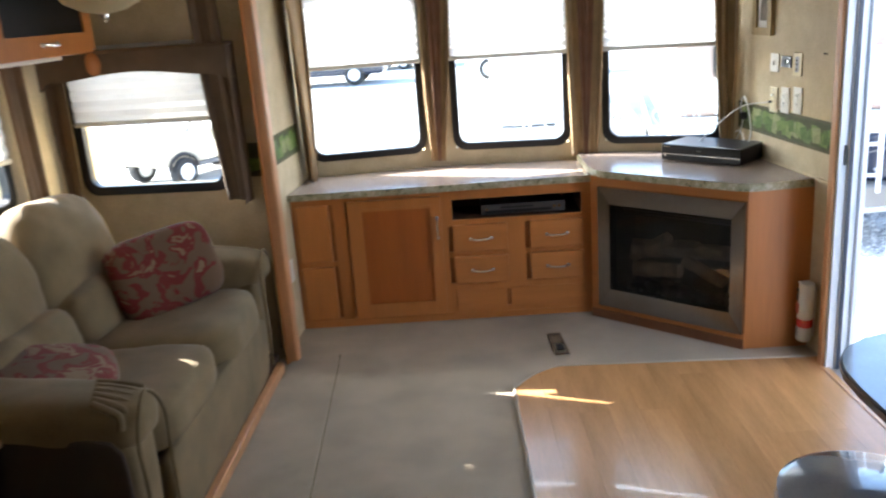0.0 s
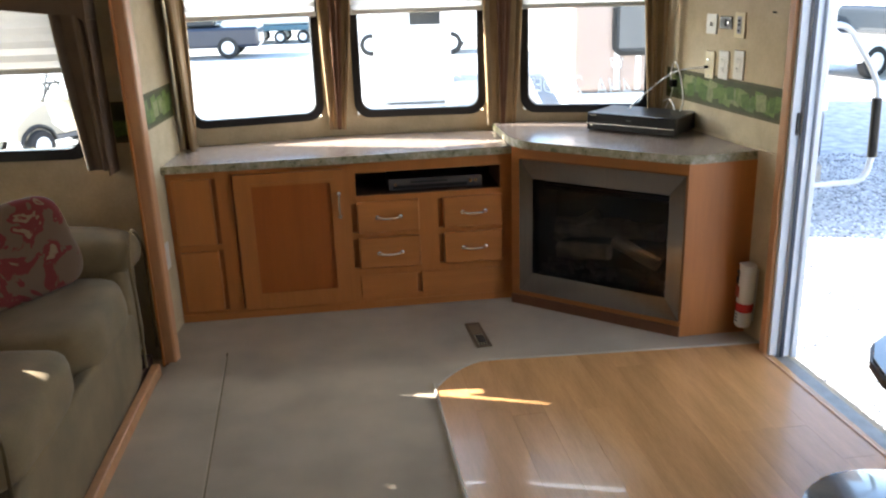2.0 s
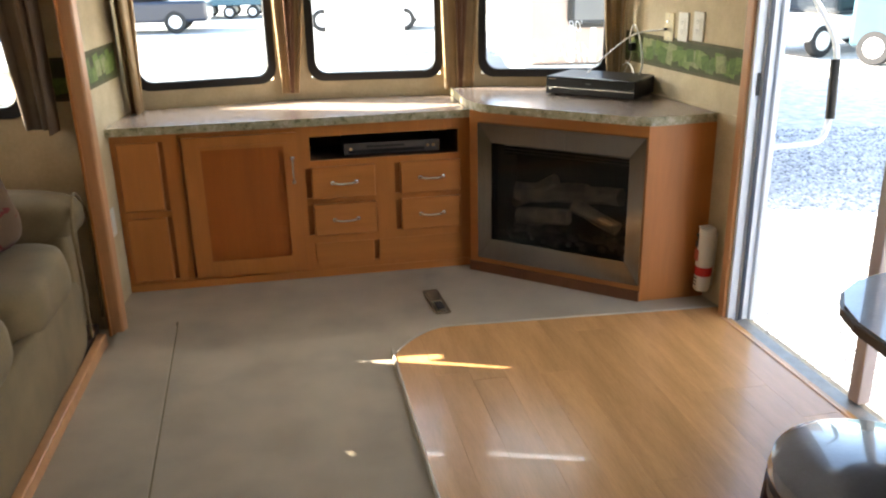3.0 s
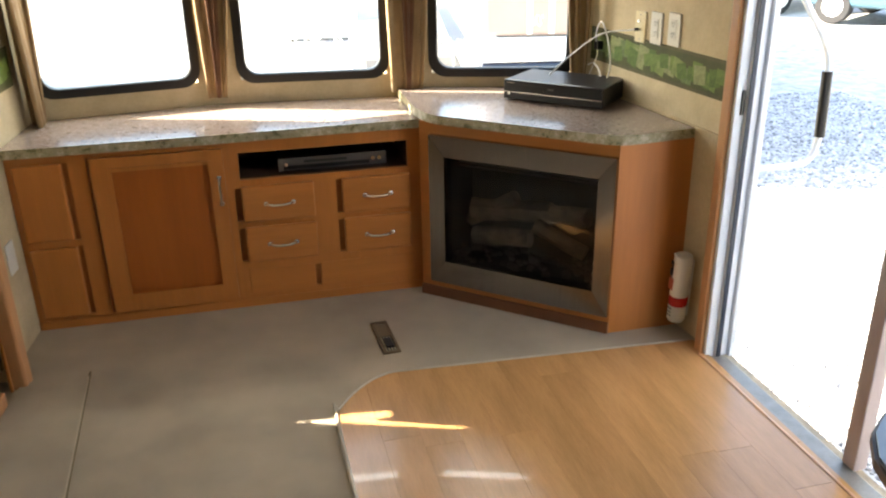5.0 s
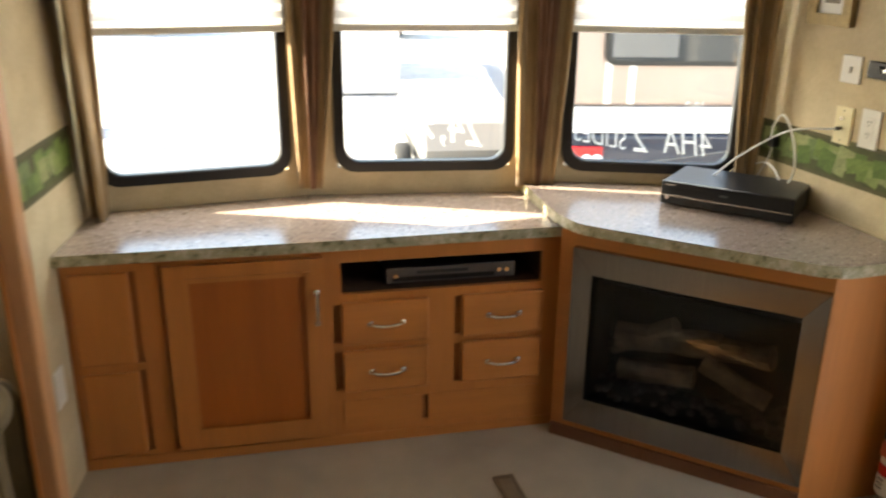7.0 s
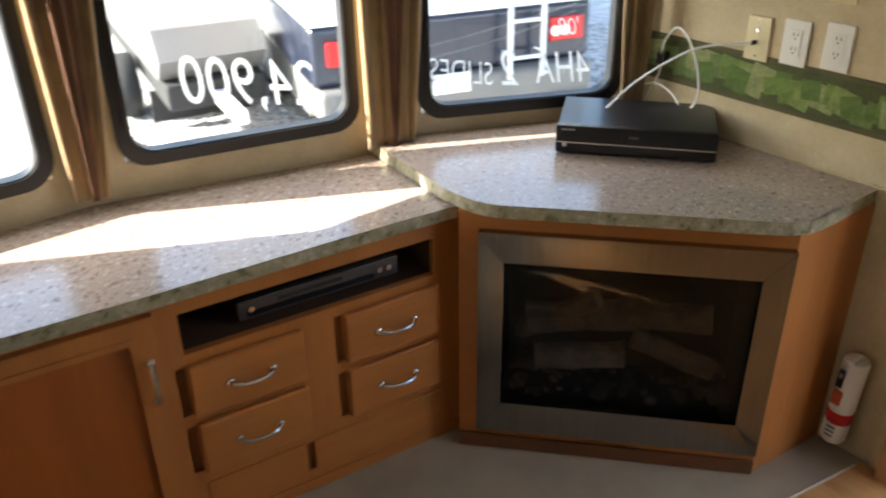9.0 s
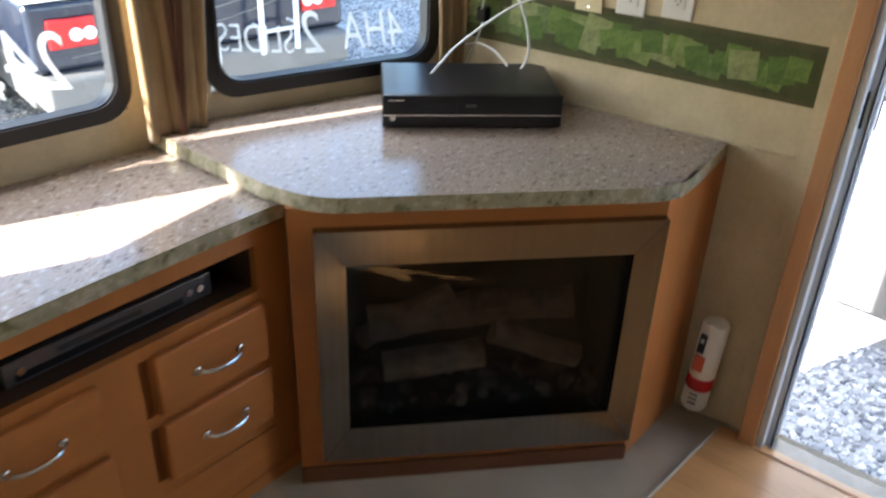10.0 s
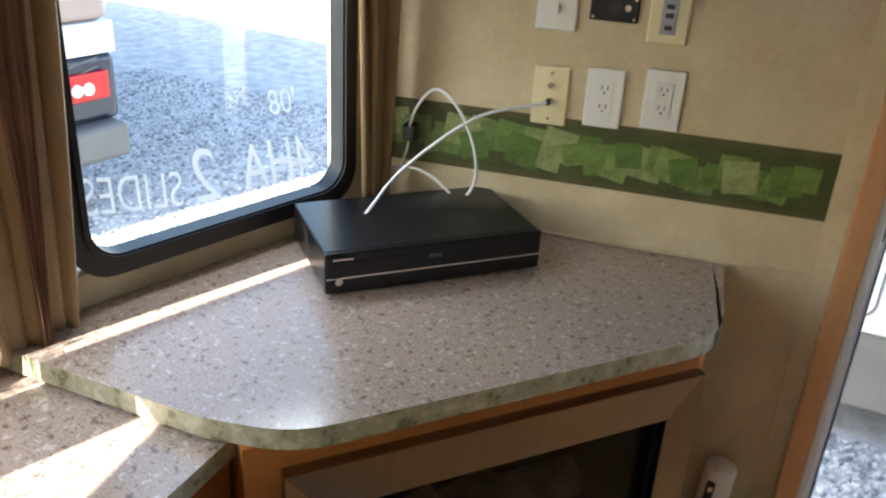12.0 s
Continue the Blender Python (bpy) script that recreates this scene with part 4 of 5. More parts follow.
# ---- sofa in the slide room ----
sofa = thing("sofa", SOFA_SIDE @ pose(-2.42, -0.29, 0.0), "two-seat olive tan microsuede sofa with stuffed rolled arms", "sofa")
part("base", block(-0.90, -0.035, -0.62, 0.60, 0.06, 0.30, 0.02), M["suede"], sofa)
part("front_panel", cushion((0.06, 1.24, 0.30), 6.0, 0.004, 10, 2.0, pose(-0.03, -0.01, 0.19, 0, 0, 0)), M["suede"], sofa, smooth=True)
part("foot_rail", block(-0.88, -0.02, -0.80, 0.78, 0.0, 0.059, 0.004), M["shadowy"], sofa)
for i, y in enumerate((-0.315, 0.305)):
    part("seat_cushion", cushion((0.70, 0.615, 0.19), 5.0, 0.014, 16, 3.0 * i, pose(-0.345, y, 0.375, 0, -3, 0)), M["suede"], sofa, smooth=True)
    part("back_cushion", cushion((0.27, 0.63, 0.46), 3.6, 0.022, 16, 5.0 * i + 1, pose(-0.74, y, 0.735, 0, -16, 3 - 6 * i)), M["suede"], sofa, smooth=True)
    part("lumbar_cushion", cushion((0.22, 0.61, 0.24), 3.6, 0.018, 14, 7.0 * i + 2, pose(-0.60, y, 0.525, 0, -14, 0)), M["suede"], sofa, smooth=True)
part("back_frame", block(-0.92, -0.80, -0.80, 0.78, 0.06, 0.84, 0.03, 4), M["suede"], sofa, smooth=True)
for y, s in ((0.70, 1), (-0.72, 2)):
    part("arm", cushion((0.86, 0.20, 0.50), 7.0, 0.006, 14, s, pose(-0.46, y, 0.30)), M["suede"], sofa, smooth=True)
    part("arm_pad", cushion((0.88, 0.25, 0.19), 3.4, 0.016, 16, s + 4.0, pose(-0.43, y, 0.535, 0, 3, 0)), M["suede"], sofa, smooth=True)
    part("piping", tube([(0.0, y - 0.095, 0.08), (0.002, y - 0.10, 0.35), (0.0, y - 0.10, 0.50), (-0.005, y, 0.60), (0.0, y + 0.10, 0.50), (0.002, y + 0.10, 0.35), (0.0, y + 0.095, 0.08)], 0.006, 7, 5), M["suede"], sofa, smooth=True)
    for k in range(6 if y < 0 else 0):
        part("gather", tube([(-0.04 - 0.012 * k, y - 0.11 + 0.036 * k, 0.535), (-0.045, y - 0.10 + 0.036 * k, 0.575), (-0.12 - 0.01 * k, y - 0.085 + 0.03 * k, 0.606)], 0.012, 8, 5), M["suede"], sofa, smooth=True)


# deep shade on the near arm's outer side, put into the cloth colour
M["arm_shade"] = material("sofa side cloth with shade in its brown", (0.05, 0.032, 0.022), 0.9, vary=0.2, scale=6, bump=0.25, fine=260)
part("outer_panel", cushion((0.84, 0.03, 0.46), 8.0, 0.003, 8, 6.0, pose(-0.46, -0.832, 0.285)), M["arm_shade"], sofa, "outer arm panel coloured dark for its shade", smooth=True)
et = thing("end_table", pose(-2.94, -1.46, 0.0), "pale maple end table standing beside the sofa arm", "table")
part("tabletop", block(-0.30, 0.29, -0.28, 0.27, 0.525, 0.55, 0.006), M["trim"], et)
part("apron", block(-0.28, 0.265, -0.26, 0.25, 0.44, 0.5245, 0.003), M["maple"], et)
for x in (-0.26, 0.235):
    for y in (-0.24, 0.22):
        part("leg", block(x - 0.02, x + 0.02, y - 0.02, y + 0.02, 0.0, 0.4395, 0.004), M["maple"], et)


def floral(name, ground, bloom, pale):
    """Printed cloth: large ragged blooms over a plain ground."""
    m = material(name, ground, 0.9, vary=0.15, scale=9, bump=0.3, fine=280, sheen=0.08)
    nt = m.node_tree
    n, k = nt.nodes, nt.links.new
    co = n.new("ShaderNodeTexCoord")
    tx = n.new("ShaderNodeTexNoise")
    tx.inputs["Scale"].default_value, tx.inputs["Detail"].default_value, tx.inputs["Distortion"].default_value = 10.0, 4.0, 1.2
    k(co.outputs["Object"], tx.inputs["Vector"])
    cr = n.new("ShaderNodeValToRGB")
    el = cr.color_ramp.elements
    el[0].position, el[0].color = 0.47, (*ground, 1)
    el[1].position, el[1].color = 0.49, (*bloom, 1)
    for at, c in ((0.585, bloom), (0.60, pale), (0.66, pale), (0.68, bloom)):
        e = el.new(at)
        e.color = (*c, 1)
    k(tx.outputs["Fac"], cr.inputs["Fac"])
    k(cr.outputs[0], n["Principled BSDF"].inputs["Base Color"])
    return m


M["floral"] = floral("red floral print", (0.15, 0.09, 0.05), (0.17, 0.02, 0.014), (0.24, 0.16, 0.09))
p1 = tagged(part("throw_pillow", cushion((0.17, 0.44, 0.34), 4.6, 0.014, 14, 4.0), M["floral"], smooth=True), "red and taupe floral throw pillow leaning on sofa arm", "pillow", "throw pillows")
p1.matrix_world = SOFA_SIDE @ pose(-2.77, 0.12, 0.615, 8, -16, -52)
p2 = tagged(part("throw_pillow", cushion((0.44, 0.42, 0.13), 2.7, 0.012, 14, 9.0), M["floral"], smooth=True), "dark red floral throw pillow lying flat by the arm", "pillow", "throw pillows")
p2.matrix_world = SOFA_SIDE @ pose(-2.84, -0.80, 0.545, 6, 4, 10)

# ---- overhead cabinet, lamp ----
oc = thing("overhead_cabinet", along((-2.97, -1.78), (-2.97, 0.30)), "maple overhead cabinet with smoked glass door", "cabinet")
LO = 2.08
part("body", block(0, LO, 0.02, 0.37, 1.512, 1.975, 0.003), M["maple"], oc)
for x0 in (0.02, 0.71, 1.40):
    dd = part("door", ring([(x0, 1.525), (x0 + 0.66, 1.525), (x0 + 0.66, 1.965), (x0, 1.965)], [(x0 + 0.065, 1.595), (x0 + 0.595, 1.595), (x0 + 0.595, 1.90), (x0 + 0.065, 1.90)], 0.0, 0.0194), M["maple"], oc)
    part("pane", block(x0 + 0.065, x0 + 0.595, 0.008, 0.012, 1.595, 1.90), M["black"], dd, "dark smoked glass insert")
    bow_pull(dd, x0 + 0.33, 1.560, y=-0.002)
part("light_strip", block(0.9, 1.9, 0.06, 0.12, 1.495, 1.511, 0.004), M["white"], oc)

M["bowl"] = translucent("alabaster glass", (0.78, 0.68, 0.46), 0.5)
lamp = thing("ceiling_lamp", pose(-2.60, -0.30, 1.64), "unlit alabaster glass bowl lamp with brass finial", "lamp")
part("bowl", lathe([(0.012, 0.012), (0.07, 0.022), (0.125, 0.05), (0.16, 0.095), (0.168, 0.13), (0.161, 0.13), (0.12, 0.062), (0.06, 0.032), (0.012, 0.022)], 32), M["bowl"], lamp, smooth=True)
part("finial", lathe([(0.002, -0.018), (0.007, -0.012), (0.004, -0.004), (0.012, 0.002), (0.012, 0.012), (0.004, 0.0125)], 16), M["chrome"], lamp, "brass finial", smooth=True)
part("stem", rod((0, 0, 0.02), (0, 0, 0.28), 0.007, 12), M["chrome"], lamp)
part("canopy", lathe([(0.0, 0.27), (0.06, 0.272), (0.06, 0.30), (0.0, 0.30)], 24), M["chrome"], lamp, smooth=True)

# ---- dinette by the door ----
# base grey tinted blue: part of the sky's reflection is put into the colour
M["tabletop"] = material("glossy grey tinted for sky reflection", (0.20, 0.21, 0.25), 0.2, vary=0.12, scale=10, bump=0.01, coat=1.0)
M["dark_edge"] = material("dark brown edge", (0.075, 0.035, 0.02), 0.4, vary=0.15, bump=0.03)
tb = thing("dining_table", DOOR_SIDE @ pose(0.015, -1.46, 0.0), "glossy grey dinette table with rounded corners, tinted for sky reflection", "table")
part("tabletop", prism(rounded_plan([(-0.70, -0.44), (-0.005, -0.44), (-0.005, 0.48), (-0.70, 0.48)], [0.28, 0.01, 0.16, 0.30]), 0.722, 0.75, 0.006, segments=3), M["tabletop"], tb)
part("edge_trim", prism(rounded_plan([(-0.704, -0.444), (-0.005, -0.444), (-0.005, 0.484), (-0.704, 0.484)], [0.28, 0.01, 0.16, 0.30]), 0.727, 0.743), M["dark_edge"], tb)
part("pedestal", rod((-0.2, 0.0, 0.012), (-0.2, 0.0, 0.721), 0.035, 18), M["chrome"], tb)
part("foot_plate", lathe([(0.0, 0.0), (0.16, 0.002), (0.15, 0.012), (0.05, 0.018), (0.0, 0.018)], 24), M["chrome"], tb).location = (-0.2, 0, 0.001)
st = thing("dining_chair", pose(-0.455, -1.365, 0.0), "dining chair with brown rim and round grey seat tinted for sky reflection", "chair")
part("seat", lathe([(0.0, 0.455), (0.185, 0.455), (0.195, 0.475), (0.19, 0.498), (0.17, 0.508), (0.0, 0.513)], 36), M["tabletop"], st, smooth=True)
part("seat_rim", lathe([(0.16, 0.425), (0.192, 0.427), (0.194, 0.452), (0.16, 0.454)], 36), M["dark_edge"], st, smooth=True)
for x, y in ((0.13, 0.13), (-0.13, 0.13), (0.13, -0.13), (-0.13, -0.13)):
    part("leg", rod((x * 1.2, y * 1.2, 0.011), (x, y, 0.43), 0.014, 12, 0.02), M["dark_edge"], st)

# ---- laminate floor at the door ----
wf = thing("wood_floor", pose(-1.31, 0.17, 0, 0, 0, 6.5), "honey-coloured laminate plank floor by the entry", "floor", kind="structure")


def far_edge(x):
    """How far the planks reach, by x: a rounded corner at the carpet, then nearly straight to the wall."""
    t = min(x / 0.24, 1.0)
    return 0.205 * math.sin(t * 1.5708) ** 0.8 - max(x - 0.24, 0.0) * 0.064


rnd = random.Random(11)
W = 0.118
x = 0.0
while x < 1.31:
    x1 = min(x + W - 0.0005, 1.335)
    y = -3.9
    ys = [y]
    y += rnd.uniform(0.2, 1.1)
    while y < far_edge((x + x1) / 2) - 0.12:
        ys.append(y)
        y += rnd.uniform(0.85, 1.25)
    ys.append(None)
    for a, b in zip(ys, ys[1:]):
        tops = [(far_edge(x + (x1 - x) * k / 4) if b is None else b - 0.0006) for k in range(5)]
        pts = [(x, a + 0.0006), (x1, a + 0.0006)] + [(x + (x1 - x) * k / 4, tops[k]) for k in ((4, 3, 2, 1, 0) if b is None else (4, 0))]
        cx, cy = sum(p[0] for p in pts) / len(pts), sum(p[1] for p in pts) / len(pts)
        ob = part("plank", prism([(p[0] - cx, p[1] - cy) for p in pts], 0.001, 0.009), M["plank"], wf)
        ob.location = (cx, cy, 0)
    x += W
edge = [(-0.002, -3.9, 0.008), (-0.002, -1.0, 0.008), (-0.002, -0.02, 0.008)]
edge += [(xx, far_edge(xx) + 0.004, 0.008) for xx in (0.006, 0.02, 0.05, 0.09, 0.14, 0.19, 0.24, 0.5, 0.9, 1.31)]
part("edge_binding", tube(edge, 0.006, 6, 3), material("pale carpet binding", (0.50, 0.43, 0.33), 0.9, vary=0.1, bump=0.3), wf, "pale bound carpet edge")

# ---- vehicles and lot outside ----
M["navy"] = material("navy coach paint", (0.018, 0.024, 0.045), 0.22, vary=0.1, scale=2, bump=0, coat=0.4)
M["tanpaint"] = material("tan coach paint", (0.42, 0.31, 0.26), 0.3, vary=0.06, scale=2, bump=0, coat=0.3)
M["whitepaint"] = material("white gelcoat", (0.84, 0.84, 0.83), 0.3, vary=0.04, scale=2, bump=0)
M["greypaint"] = material("grey bumper plastic", (0.16, 0.155, 0.15), 0.5, vary=0.1, scale=3, bump=0.05)
M["tyre"] = material("tyre rubber", (0.02, 0.02, 0.021), 0.8, vary=0.15, bump=0.3)
M["tint"] = material("tinted glass", (0.02, 0.025, 0.03), 0.08, vary=0.05, bump=0)
M["teal"] = material("teal trailer paint", (0.05, 0.12, 0.16), 0.4, vary=0.1, scale=2, bump=0)
M["cream"] = material("cream cart plastic", (0.42, 0.37, 0.28), 0.4, vary=0.04, bump=0)
M["cart_seat"] = material("white cart vinyl", (0.55, 0.54, 0.50), 0.5, vary=0.04, bump=0.05)


def wheel(parent, x, y, r, w):
    """A wheel about a crossways axle: tyre and rim."""
    prof = [(r * 0.62, -w / 2), (r * 0.92, -w / 2), (r, -w / 3), (r, w / 3), (r * 0.92, w / 2), (r * 0.62, w / 2)]
    ty = part("wheel", lathe(prof, 22), M["tyre"], parent, smooth=True)
    ty.matrix_basis = pose(x, y, r, 90, 0, 0)
    part("rim", lathe([(0.0, -w * 0.53), (r * 0.3, -w * 0.56), (r * 0.58, -w * 0.51), (r * 0.58, w * 0.51), (r * 0.3, w * 0.56), (0.0, w * 0.53)], 16), M["whitepaint"], ty, smooth=True)


# motorhome, its rear towards the window
mh = thing("motorhome", pose(0.08, 5.50, GROUND + 0.05, 0, 0, -4), "parked motorhome with tan upper body and navy lower body", "motorhome")
WM = 2.45
part("lower_body", block(0, WM, 0, 8.5, 0.62, 1.10, 0.05, 4), M["navy"], mh)
part("stripe", block(-0.006, WM + 0.006, -0.006, 8.5, 1.101, 1.32, 0.01), M["whitepaint"], mh, "white waist band")
part("upper_body", block(0, WM, 0, 8.5, 1.321, 3.2, 0.08, 5), M["tanpaint"], mh)
part("bumper", block(0.02, WM - 0.02, -0.12, 0.3, 0.36, 0.62, 0.05, 4), M["greypaint"], mh)
part("skirt", block(0.03, WM - 0.03, 0.31, 8.4, 0.30, 0.615, 0.02), M["greypaint"], mh)
wdw = part("rear_window", sheet(rounded(1.25, 0.62, 0.10), -0.03, -0.001), M["rubber"], mh)
wdw.location = (1.02, 0, 1.98)
part("pane", sheet(rounded(1.17, 0.54, 0.08), -0.036, -0.031), M["tint"], wdw)
part("louver_blind", block(-0.56, -0.02, -0.040, -0.037, -0.24, 0.24), M["greypaint"], wdw)
for xx in (0.42, 0.62):
    part("stripe_panel", block(xx, xx + 0.05, -0.012, -0.001, 1.35, 3.1), M["whitepaint"], mh)
for cx, sgn in ((0.28, -1), (2.20, 1)):
    tl = part("tail_light", block(cx - 0.16, cx + 0.16, -0.035, -0.001, 0.79, 0.99, 0.03, 3), M["red"], mh, "red tail light")
    for dx in (0.02, 0.11):
        part("lens", rod((cx + dx * -sgn, -0.03, 0.88), (cx + dx * -sgn, -0.045, 0.88), 0.045, 16), M["whitepaint"], tl)
part("licence_plate", block(0.95, 1.27, -0.14, -0.122, 0.50, 0.66), M["whitepaint"], mh)
for k in range(2):
    part("swoosh", tube([(0.25, -0.002, 0.72 + 0.1 * k), (0.9, -0.002, 0.76 + 0.1 * k), (1.6, -0.002, 0.86 + 0.1 * k), (2.3, -0.002, 1.02 + 0.06 * k)], 0.007, 6, 6), M["greypaint"], mh)
ld = part("ladder", rod((1.62, -0.14, 0.55), (1.62, -0.14, 3.3), 0.022, 10), M["alu"], mh, "white rear ladder", smooth=True)
part("rail", rod((1.92, -0.14, 0.55), (1.92, -0.14, 3.3), 0.022, 10), M["alu"], ld)
for z in (0.72, 1.02, 1.32, 1.62, 1.92, 2.22, 2.52, 2.82):
    part("rung", rod((1.62, -0.14, z), (1.92, -0.14, z), 0.016, 8), M["alu"], ld)
for z in (0.75, 1.95, 3.0):
    for xx in (1.62, 1.92):
        part("standoff", rod((xx, -0.14, z), (xx, 0.02, z), 0.012, 8), M["alu"], ld)
for yy in (2.0, 6.6):
    for xx in (0.16, WM - 0.16):
        wheel(mh, xx, yy, 0.40, 0.26)
for ob in [o for o in mh.children if o.name.startswith("wheel")]:
    ob.matrix_basis = Matrix.Translation(ob.location) @ pose(0, 0, 0, 0, 90, 0)

# neighbouring trailer along the door side
nt_ = thing("travel_trailer", pose(2.25, 1.25, GROUND, 0, 0, 184), "white travel trailer with dark skirt parked alongside", "trailer")
part("body", block(-2.3, 0, 0, 7.5, 0.62, 3.0, 0.05, 4), M["whitepaint"], nt_)
part("skirt", block(-2.25, -0.03, 0.1, 7.4, 0.22, 0.619, 0.01), M["greypaint"], nt_)
part("belt_line", block(0.0005, 0.012, 0.06, 7.4, 1.30, 1.325), M["rubber"], nt_)
for yy in (0.7, 2.6):
    w5 = part("window", sheet(rounded(1.3, 0.62, 0.08), -0.02, 0.02), M["rubber"], nt_)
    w5.matrix_basis = pose(0.006, yy + 0.3, 2.0, 0, 0, 90)
    part("pane", sheet(rounded(1.22, 0.54, 0.06), -0.024, -0.021), M["tint"], w5)
hatch = part("hatch", ring(rounded(0.55, 0.42, 0.08), rounded(0.53, 0.40, 0.07), -0.012, 0.0), M["greypaint"], nt_)
hatch.matrix_basis = pose(0.0, 0.75, 0.92, 0, 0, 90)
part("latch", block(-0.02, 0.02, -0.02, 0.0, -0.17, -0.14), M["greypaint"], hatch)
for i in range(4):
    part("vent_slat", block(0.0005, 0.02, 0.22, 0.40, 0.78 + 0.10 * i, 0.84 + 0.10 * i, 0.005), M["alu"], nt_)
part("notice", block(-0.028, -0.024, 0.55, 0.68, 0.46, 0.54), M["whitepaint"], nt_)
for yy in (3.6, 4.5):
    wheel(nt_, -0.14, yy, 0.35, 0.2)
for ob in [o for o in nt_.children if o.name.startswith("wheel")]:
    ob.matrix_basis = Matrix.Translation(ob.location) @ pose(0, 0, 0, 0, 90, 0)

# golf cart beyond the slide-room window
gc = thing("golf_cart", pose(-7.24, 11.05, GROUND, 0, 0, 244), "cream two-seat golf cart parked on the gravel", "golf cart")
bm = bmesh.new()
prof = [(-1.15, 0.34), (-1.15, 0.72), (-0.75, 0.80), (-0.45, 0.74), (-0.35, 0.40), (0.35, 0.36), (0.55, 0.52), (0.62, 0.86), (0.95, 0.74), (1.2, 0.56), (1.22, 0.36)]
sheet(prof, -0.55, 0.55, bm)
part("body", bm, M["cream"], gc)
part("seat", cushion((0.5, 1.0, 0.16), 4, 0.004, 8, m=pose(-0.45, 0, 0.82)), M["cart_seat"], gc, smooth=True)
part("backrest", cushion((0.12, 1.0, 0.36), 4, 0.004, 8, m=pose(-0.78, 0, 1.06, 0, -10, 0)), M["cart_seat"], gc, smooth=True)
part("sill", block(-0.4, 0.55, -0.57, 0.57, 0.27, 0.34, 0.01), M["greypaint"], gc)
for yy in (-0.5, 0.5):
    part("roof_post", rod((0.62, yy, 0.84), (0.30, yy, 1.75), 0.014, 8), M["rubber"], gc)
    part("roof_post", rod((-0.95, yy, 0.75), (-0.80, yy, 1.75), 0.014, 8), M["rubber"], gc)
    part("armrest", rod((-0.62, yy, 0.98), (-0.30, yy, 1.0), 0.02, 8), M["rubber"], gc)
part("roof", cushion((1.5, 1.15, 0.08), 5, 0.003, 8, m=pose(-0.25, 0, 1.80)), M["cream"], gc, smooth=True)
part("steering_column", rod((0.52, 0.25, 0.75), (0.22, 0.25, 1.08), 0.02, 8), M["rubber"], gc)
part("steering_wheel", tube([(0.22 + 0.08 * math.cos(a), 0.25 + 0.17 * math.sin(a), 1.08 + 0.14 * math.cos(a)) for a in [0.5236 * i for i in range(13)]], 0.012, 6, 2), M["rubber"], gc)
for xx in (0.85, -0.80):
    for yy in (-0.56, 0.555):
        part("fender", tube([(xx - 0.30, yy, 0.30), (xx - 0.22, yy, 0.45), (xx, yy, 0.53), (xx + 0.22, yy, 0.45), (xx + 0.30, yy, 0.30)], 0.035, 8, 5), M["rubber"], gc, "black wheel-arch trim", smooth=True)
for xx in (0.85, -0.80):
    for yy in (-0.50, 0.50):
        wheel(gc, xx, yy * 1.06, 0.24, 0.2)


def far_vehicle(name, m, length, w, h, paint, label, category, cab=True):
    """A simple parked vehicle seen from afar: body with wheel line, glazed cabin, wheels."""
    v = thing(name, m, label, category, "vehicles across the lot")
    part("body", block(-length / 2, length / 2, -w / 2, w / 2, 0.35, h * 0.58, 0.10, 3), paint, v)
    if cab:
        part("cabin", block(-length * 0.22, length * 0.25, -w / 2 + 0.08, w / 2 - 0.08, h * 0.58, h, 0.16, 4), M["tint"], v)
        part("roof", block(-length * 0.17, length * 0.20, -w / 2 + 0.12, w / 2 - 0.12, h - 0.02, h + 0.04, 0.02), paint, v)
    for xx in (-length * 0.31, length * 0.31):
        for yy in (-w / 2 + 0.1, w / 2 - 0.1):
            wheel(v, xx, yy, 0.36, 0.22)
    return v


far_vehicle("pickup_truck", pose(-9.5, 27, GROUND, 0, 0, 4), 5.4, 1.9, 1.75, M["navy"], "dark blue pickup far across the lot", "truck")
far_vehicle("car", pose(-15.5, 26, GROUND, 0, 0, 10), 4.4, 1.8, 1.45, M["greypaint"], "grey car far across the lot", "car")
far_vehicle("car", pose(-1.6, 26, GROUND, 0, 0, -6), 4.2, 1.75, 1.5, M["whitepaint"], "white car far across the lot", "car")
far_vehicle("car", pose(9.5, 17, GROUND, 0, 0, 20), 4.6, 1.8, 1.5, M["whitepaint"], "white car parked beyond the door side", "car")
far_vehicle("box_trailer", pose(5.2, 21, GROUND, 0, 0, 90), 7.0, 2.4, 4.2, M["whitepaint"], "white box trailer across the lot", "trailer", cab=False)
far_vehicle("box_trailer", pose(12.0, 11.9, GROUND, 0, 0, 128), 7.0, 2.3, 4.4, M["whitepaint"], "white trailer standing across the sunlit gravel", "trailer", cab=False)
far_vehicle("box_trailer", pose(10.2, 14.2, GROUND, 0, 0, 128), 2.8, 2.3, 4.4, M["teal"], "dark green trailer standing across the lot", "trailer", cab=False)
cv = thing("tow_trailer", pose(-0.52, 7.9, GROUND, 0, 0, -88), "dark grey covered tow trailer beside the motorhome", "trailer")
part("cover", sheet([(-1.5, 0.62), (1.35, 0.62), (1.5, 0.80), (1.3, 1.02), (0.2, 1.16), (-1.1, 1.10), (-1.5, 0.92)], -0.45, 0.45), M["greypaint"], cv, "sloping dark grey cover")
part("frame", block(-1.55, 1.5, -0.42, 0.42, 0.38, 0.60, 0.02), M["tyre"], cv)
part("tongue", block(1.5, 2.2, -0.05, 0.05, 0.42, 0.52, 0.01), M["alu"], cv)
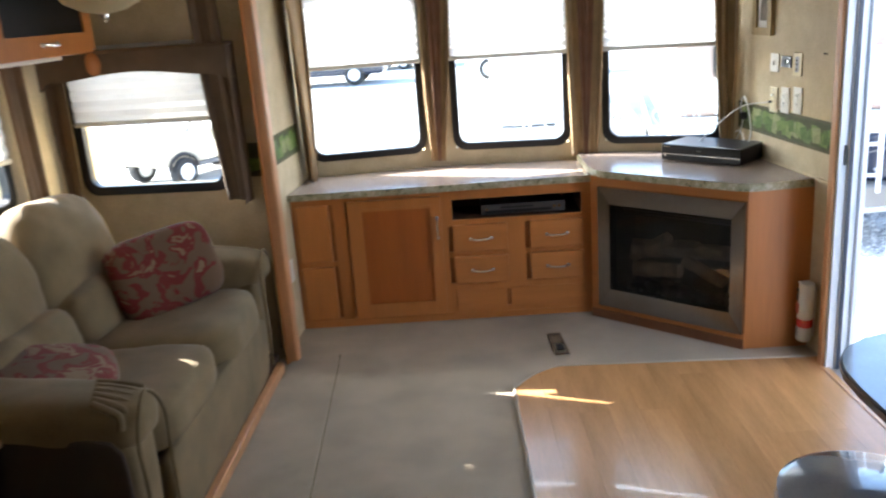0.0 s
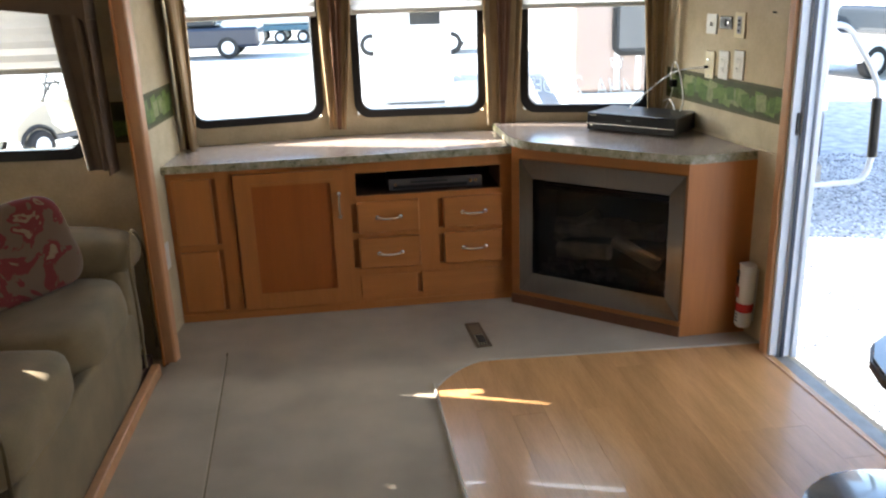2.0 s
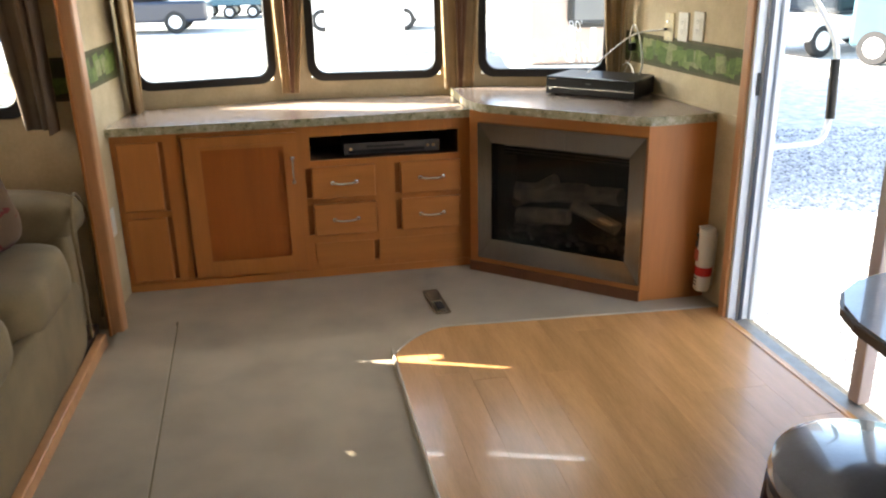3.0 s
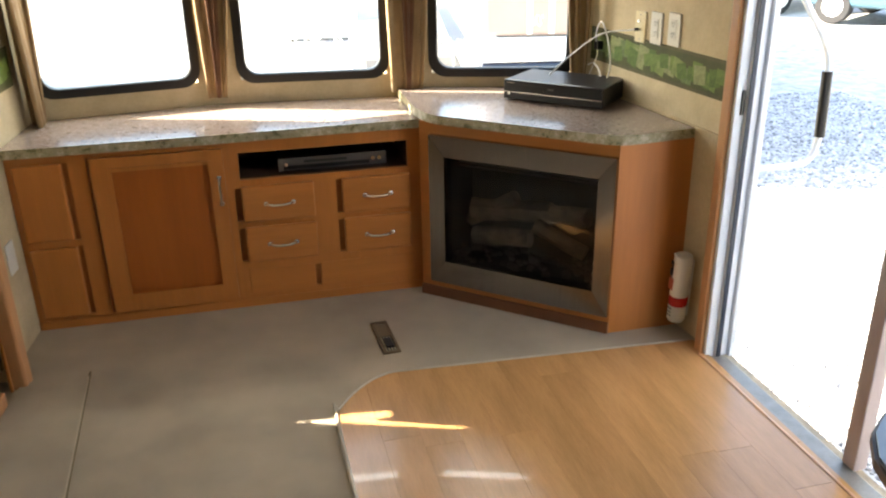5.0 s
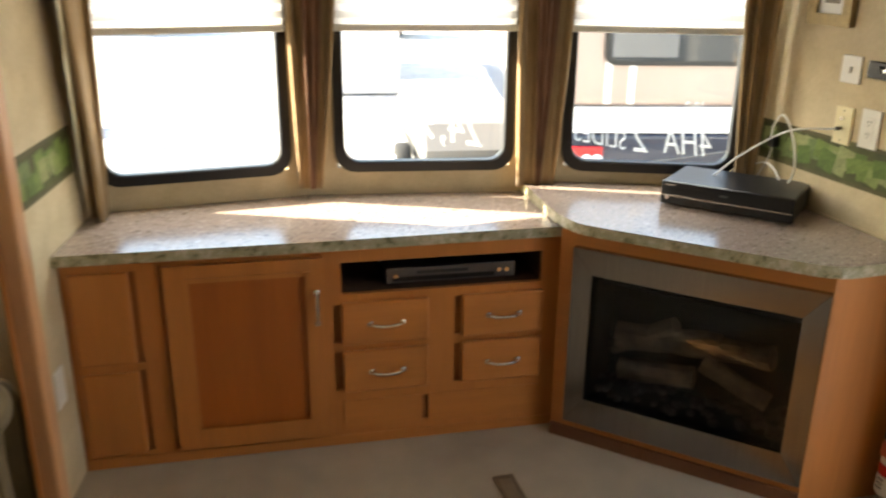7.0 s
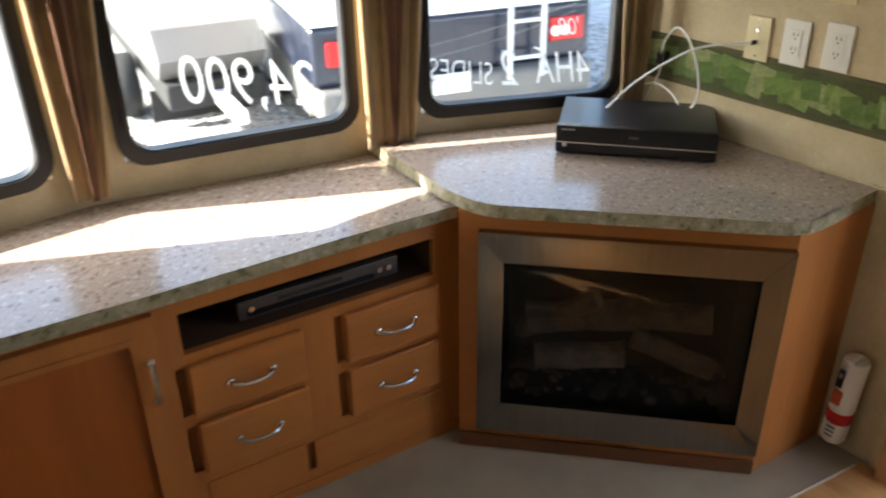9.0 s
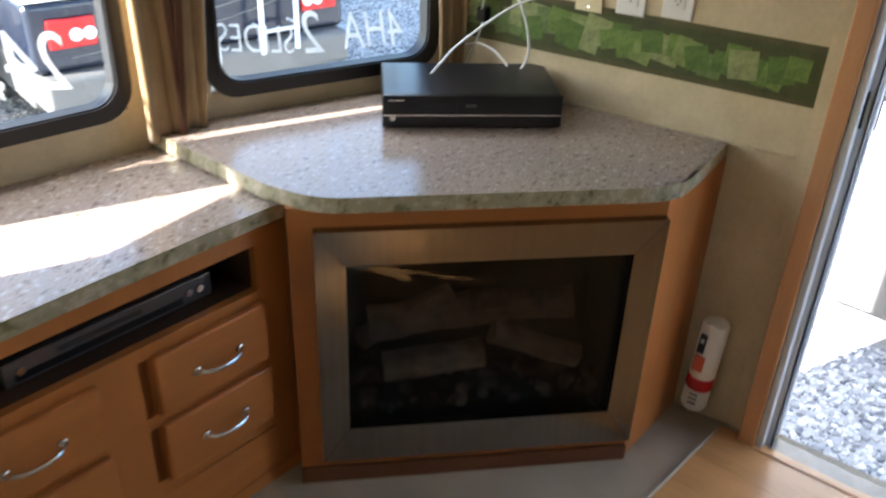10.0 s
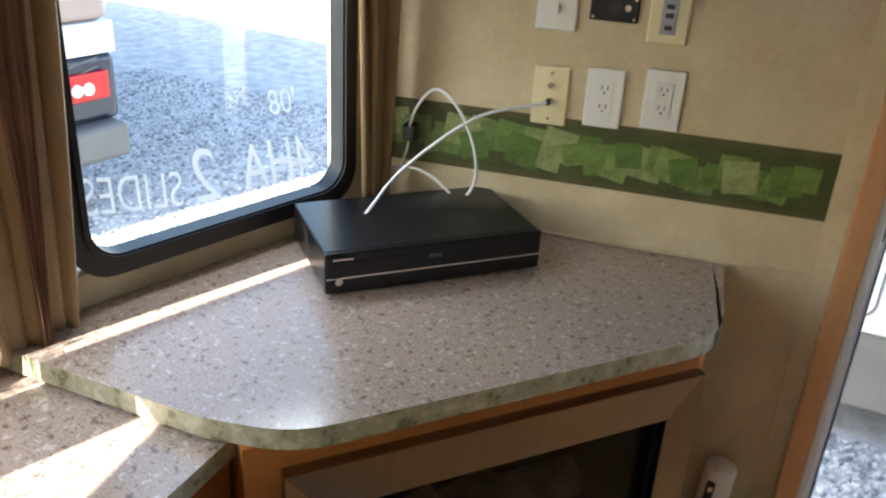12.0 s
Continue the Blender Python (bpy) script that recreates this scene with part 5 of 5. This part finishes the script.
part("mudflap", block(0.75, 0.78, -0.46, 0.46, 0.08, 0.37), M["tyre"], cv)
for yy in (-0.56, 0.56):
    wheel(cv, 0.2, yy, 0.30, 0.18)
fb = thing("boat_trailer", pose(-8.3, 33.0, GROUND, 0, 0, 2), "long teal flatbed trailer with three axles", "trailer")
part("deck", block(-5.0, 3.2, -1.1, 1.1, 0.50, 0.72, 0.04), M["teal"], fb)
part("load", block(-4.6, 2.8, -1.0, 1.0, 0.721, 1.5, 0.2, 4), M["whitepaint"], fb)
for xx in (0.4, 1.3, 2.2):
    for yy in (-0.95, 0.95):
        wheel(fb, xx, yy, 0.25, 0.2)
tt = thing("travel_trailer", pose(-3.3, 14.5, GROUND, 0, 0, 0), "white trailer end with pale beige corner post", "trailer")
part("body", block(1.15, 2.55, 0.0, 5.0, 0.02, 2.9, 0.08, 4), M["whitepaint"], tt)
part("corner_post", block(1.02, 1.14, -0.05, 0.2, 0.0, 3.0, 0.02), M["blind_rail"], tt)
part("window", block(1.75, 2.35, -0.02, -0.001, 1.55, 2.1, 0.008), M["tint"], tt)

# loose stones near the door and the rear window
rnd = random.Random(21)
verts, faces = [], []
cube = [(-1, -1, -1), (1, -1, -1), (1, 1, -1), (-1, 1, -1), (-0.7, -0.7, 1), (0.7, -0.7, 1), (0.7, 0.7, 1), (-0.7, 0.7, 1)]
quads = [(0, 1, 5, 4), (1, 2, 6, 5), (2, 3, 7, 6), (3, 0, 4, 7), (4, 5, 6, 7)]
for i in range(44000):
    px, py = (rnd.uniform(0.2, 2.4), rnd.uniform(-0.6, 3.4)) if i < 17000 else (rnd.uniform(-1.6, 5.6), rnd.uniform(2.0, 8.5))
    s = rnd.uniform(0.008, 0.02)
    a = rnd.uniform(0, 6.28)
    base = len(verts)
    e = rnd.uniform(0.6, 1.0)
    tilt = rnd.uniform(-0.5, 0.5)
    for cx, cy, cz in cube:
        qx, qy = cx * s, cy * s * e
        verts.append((px + qx * math.cos(a) - qy * math.sin(a), py + qx * math.sin(a) + qy * math.cos(a), GROUND + 0.004 + (cz * 0.5 + tilt * cx * 0.4) * s))
    faces += [tuple(base + k for k in q4) for q4 in quads]
me = bpy.data.meshes.new("gravel_stones")
me.from_pydata(verts, [], faces)
stone = material("gravel stones", (0.5, 0.49, 0.47), 0.85, vary=0.1, bump=0.1)
nt = stone.node_tree
geo, mr = nt.nodes.new("ShaderNodeNewGeometry"), nt.nodes.new("ShaderNodeValToRGB")
mr.color_ramp.elements[0].color, mr.color_ramp.elements[1].color = (0.16, 0.16, 0.17, 1), (0.72, 0.71, 0.69, 1)
nt.links.new(geo.outputs["Random Per Island"], mr.inputs["Fac"])
nt.links.new(mr.outputs[0], nt.nodes["Principled BSDF"].inputs["Base Color"])
me.materials.append(stone)
tagged(new("gravel_stones", me), "loose grey crushed stones on the ground", "gravel", kind="stuff")
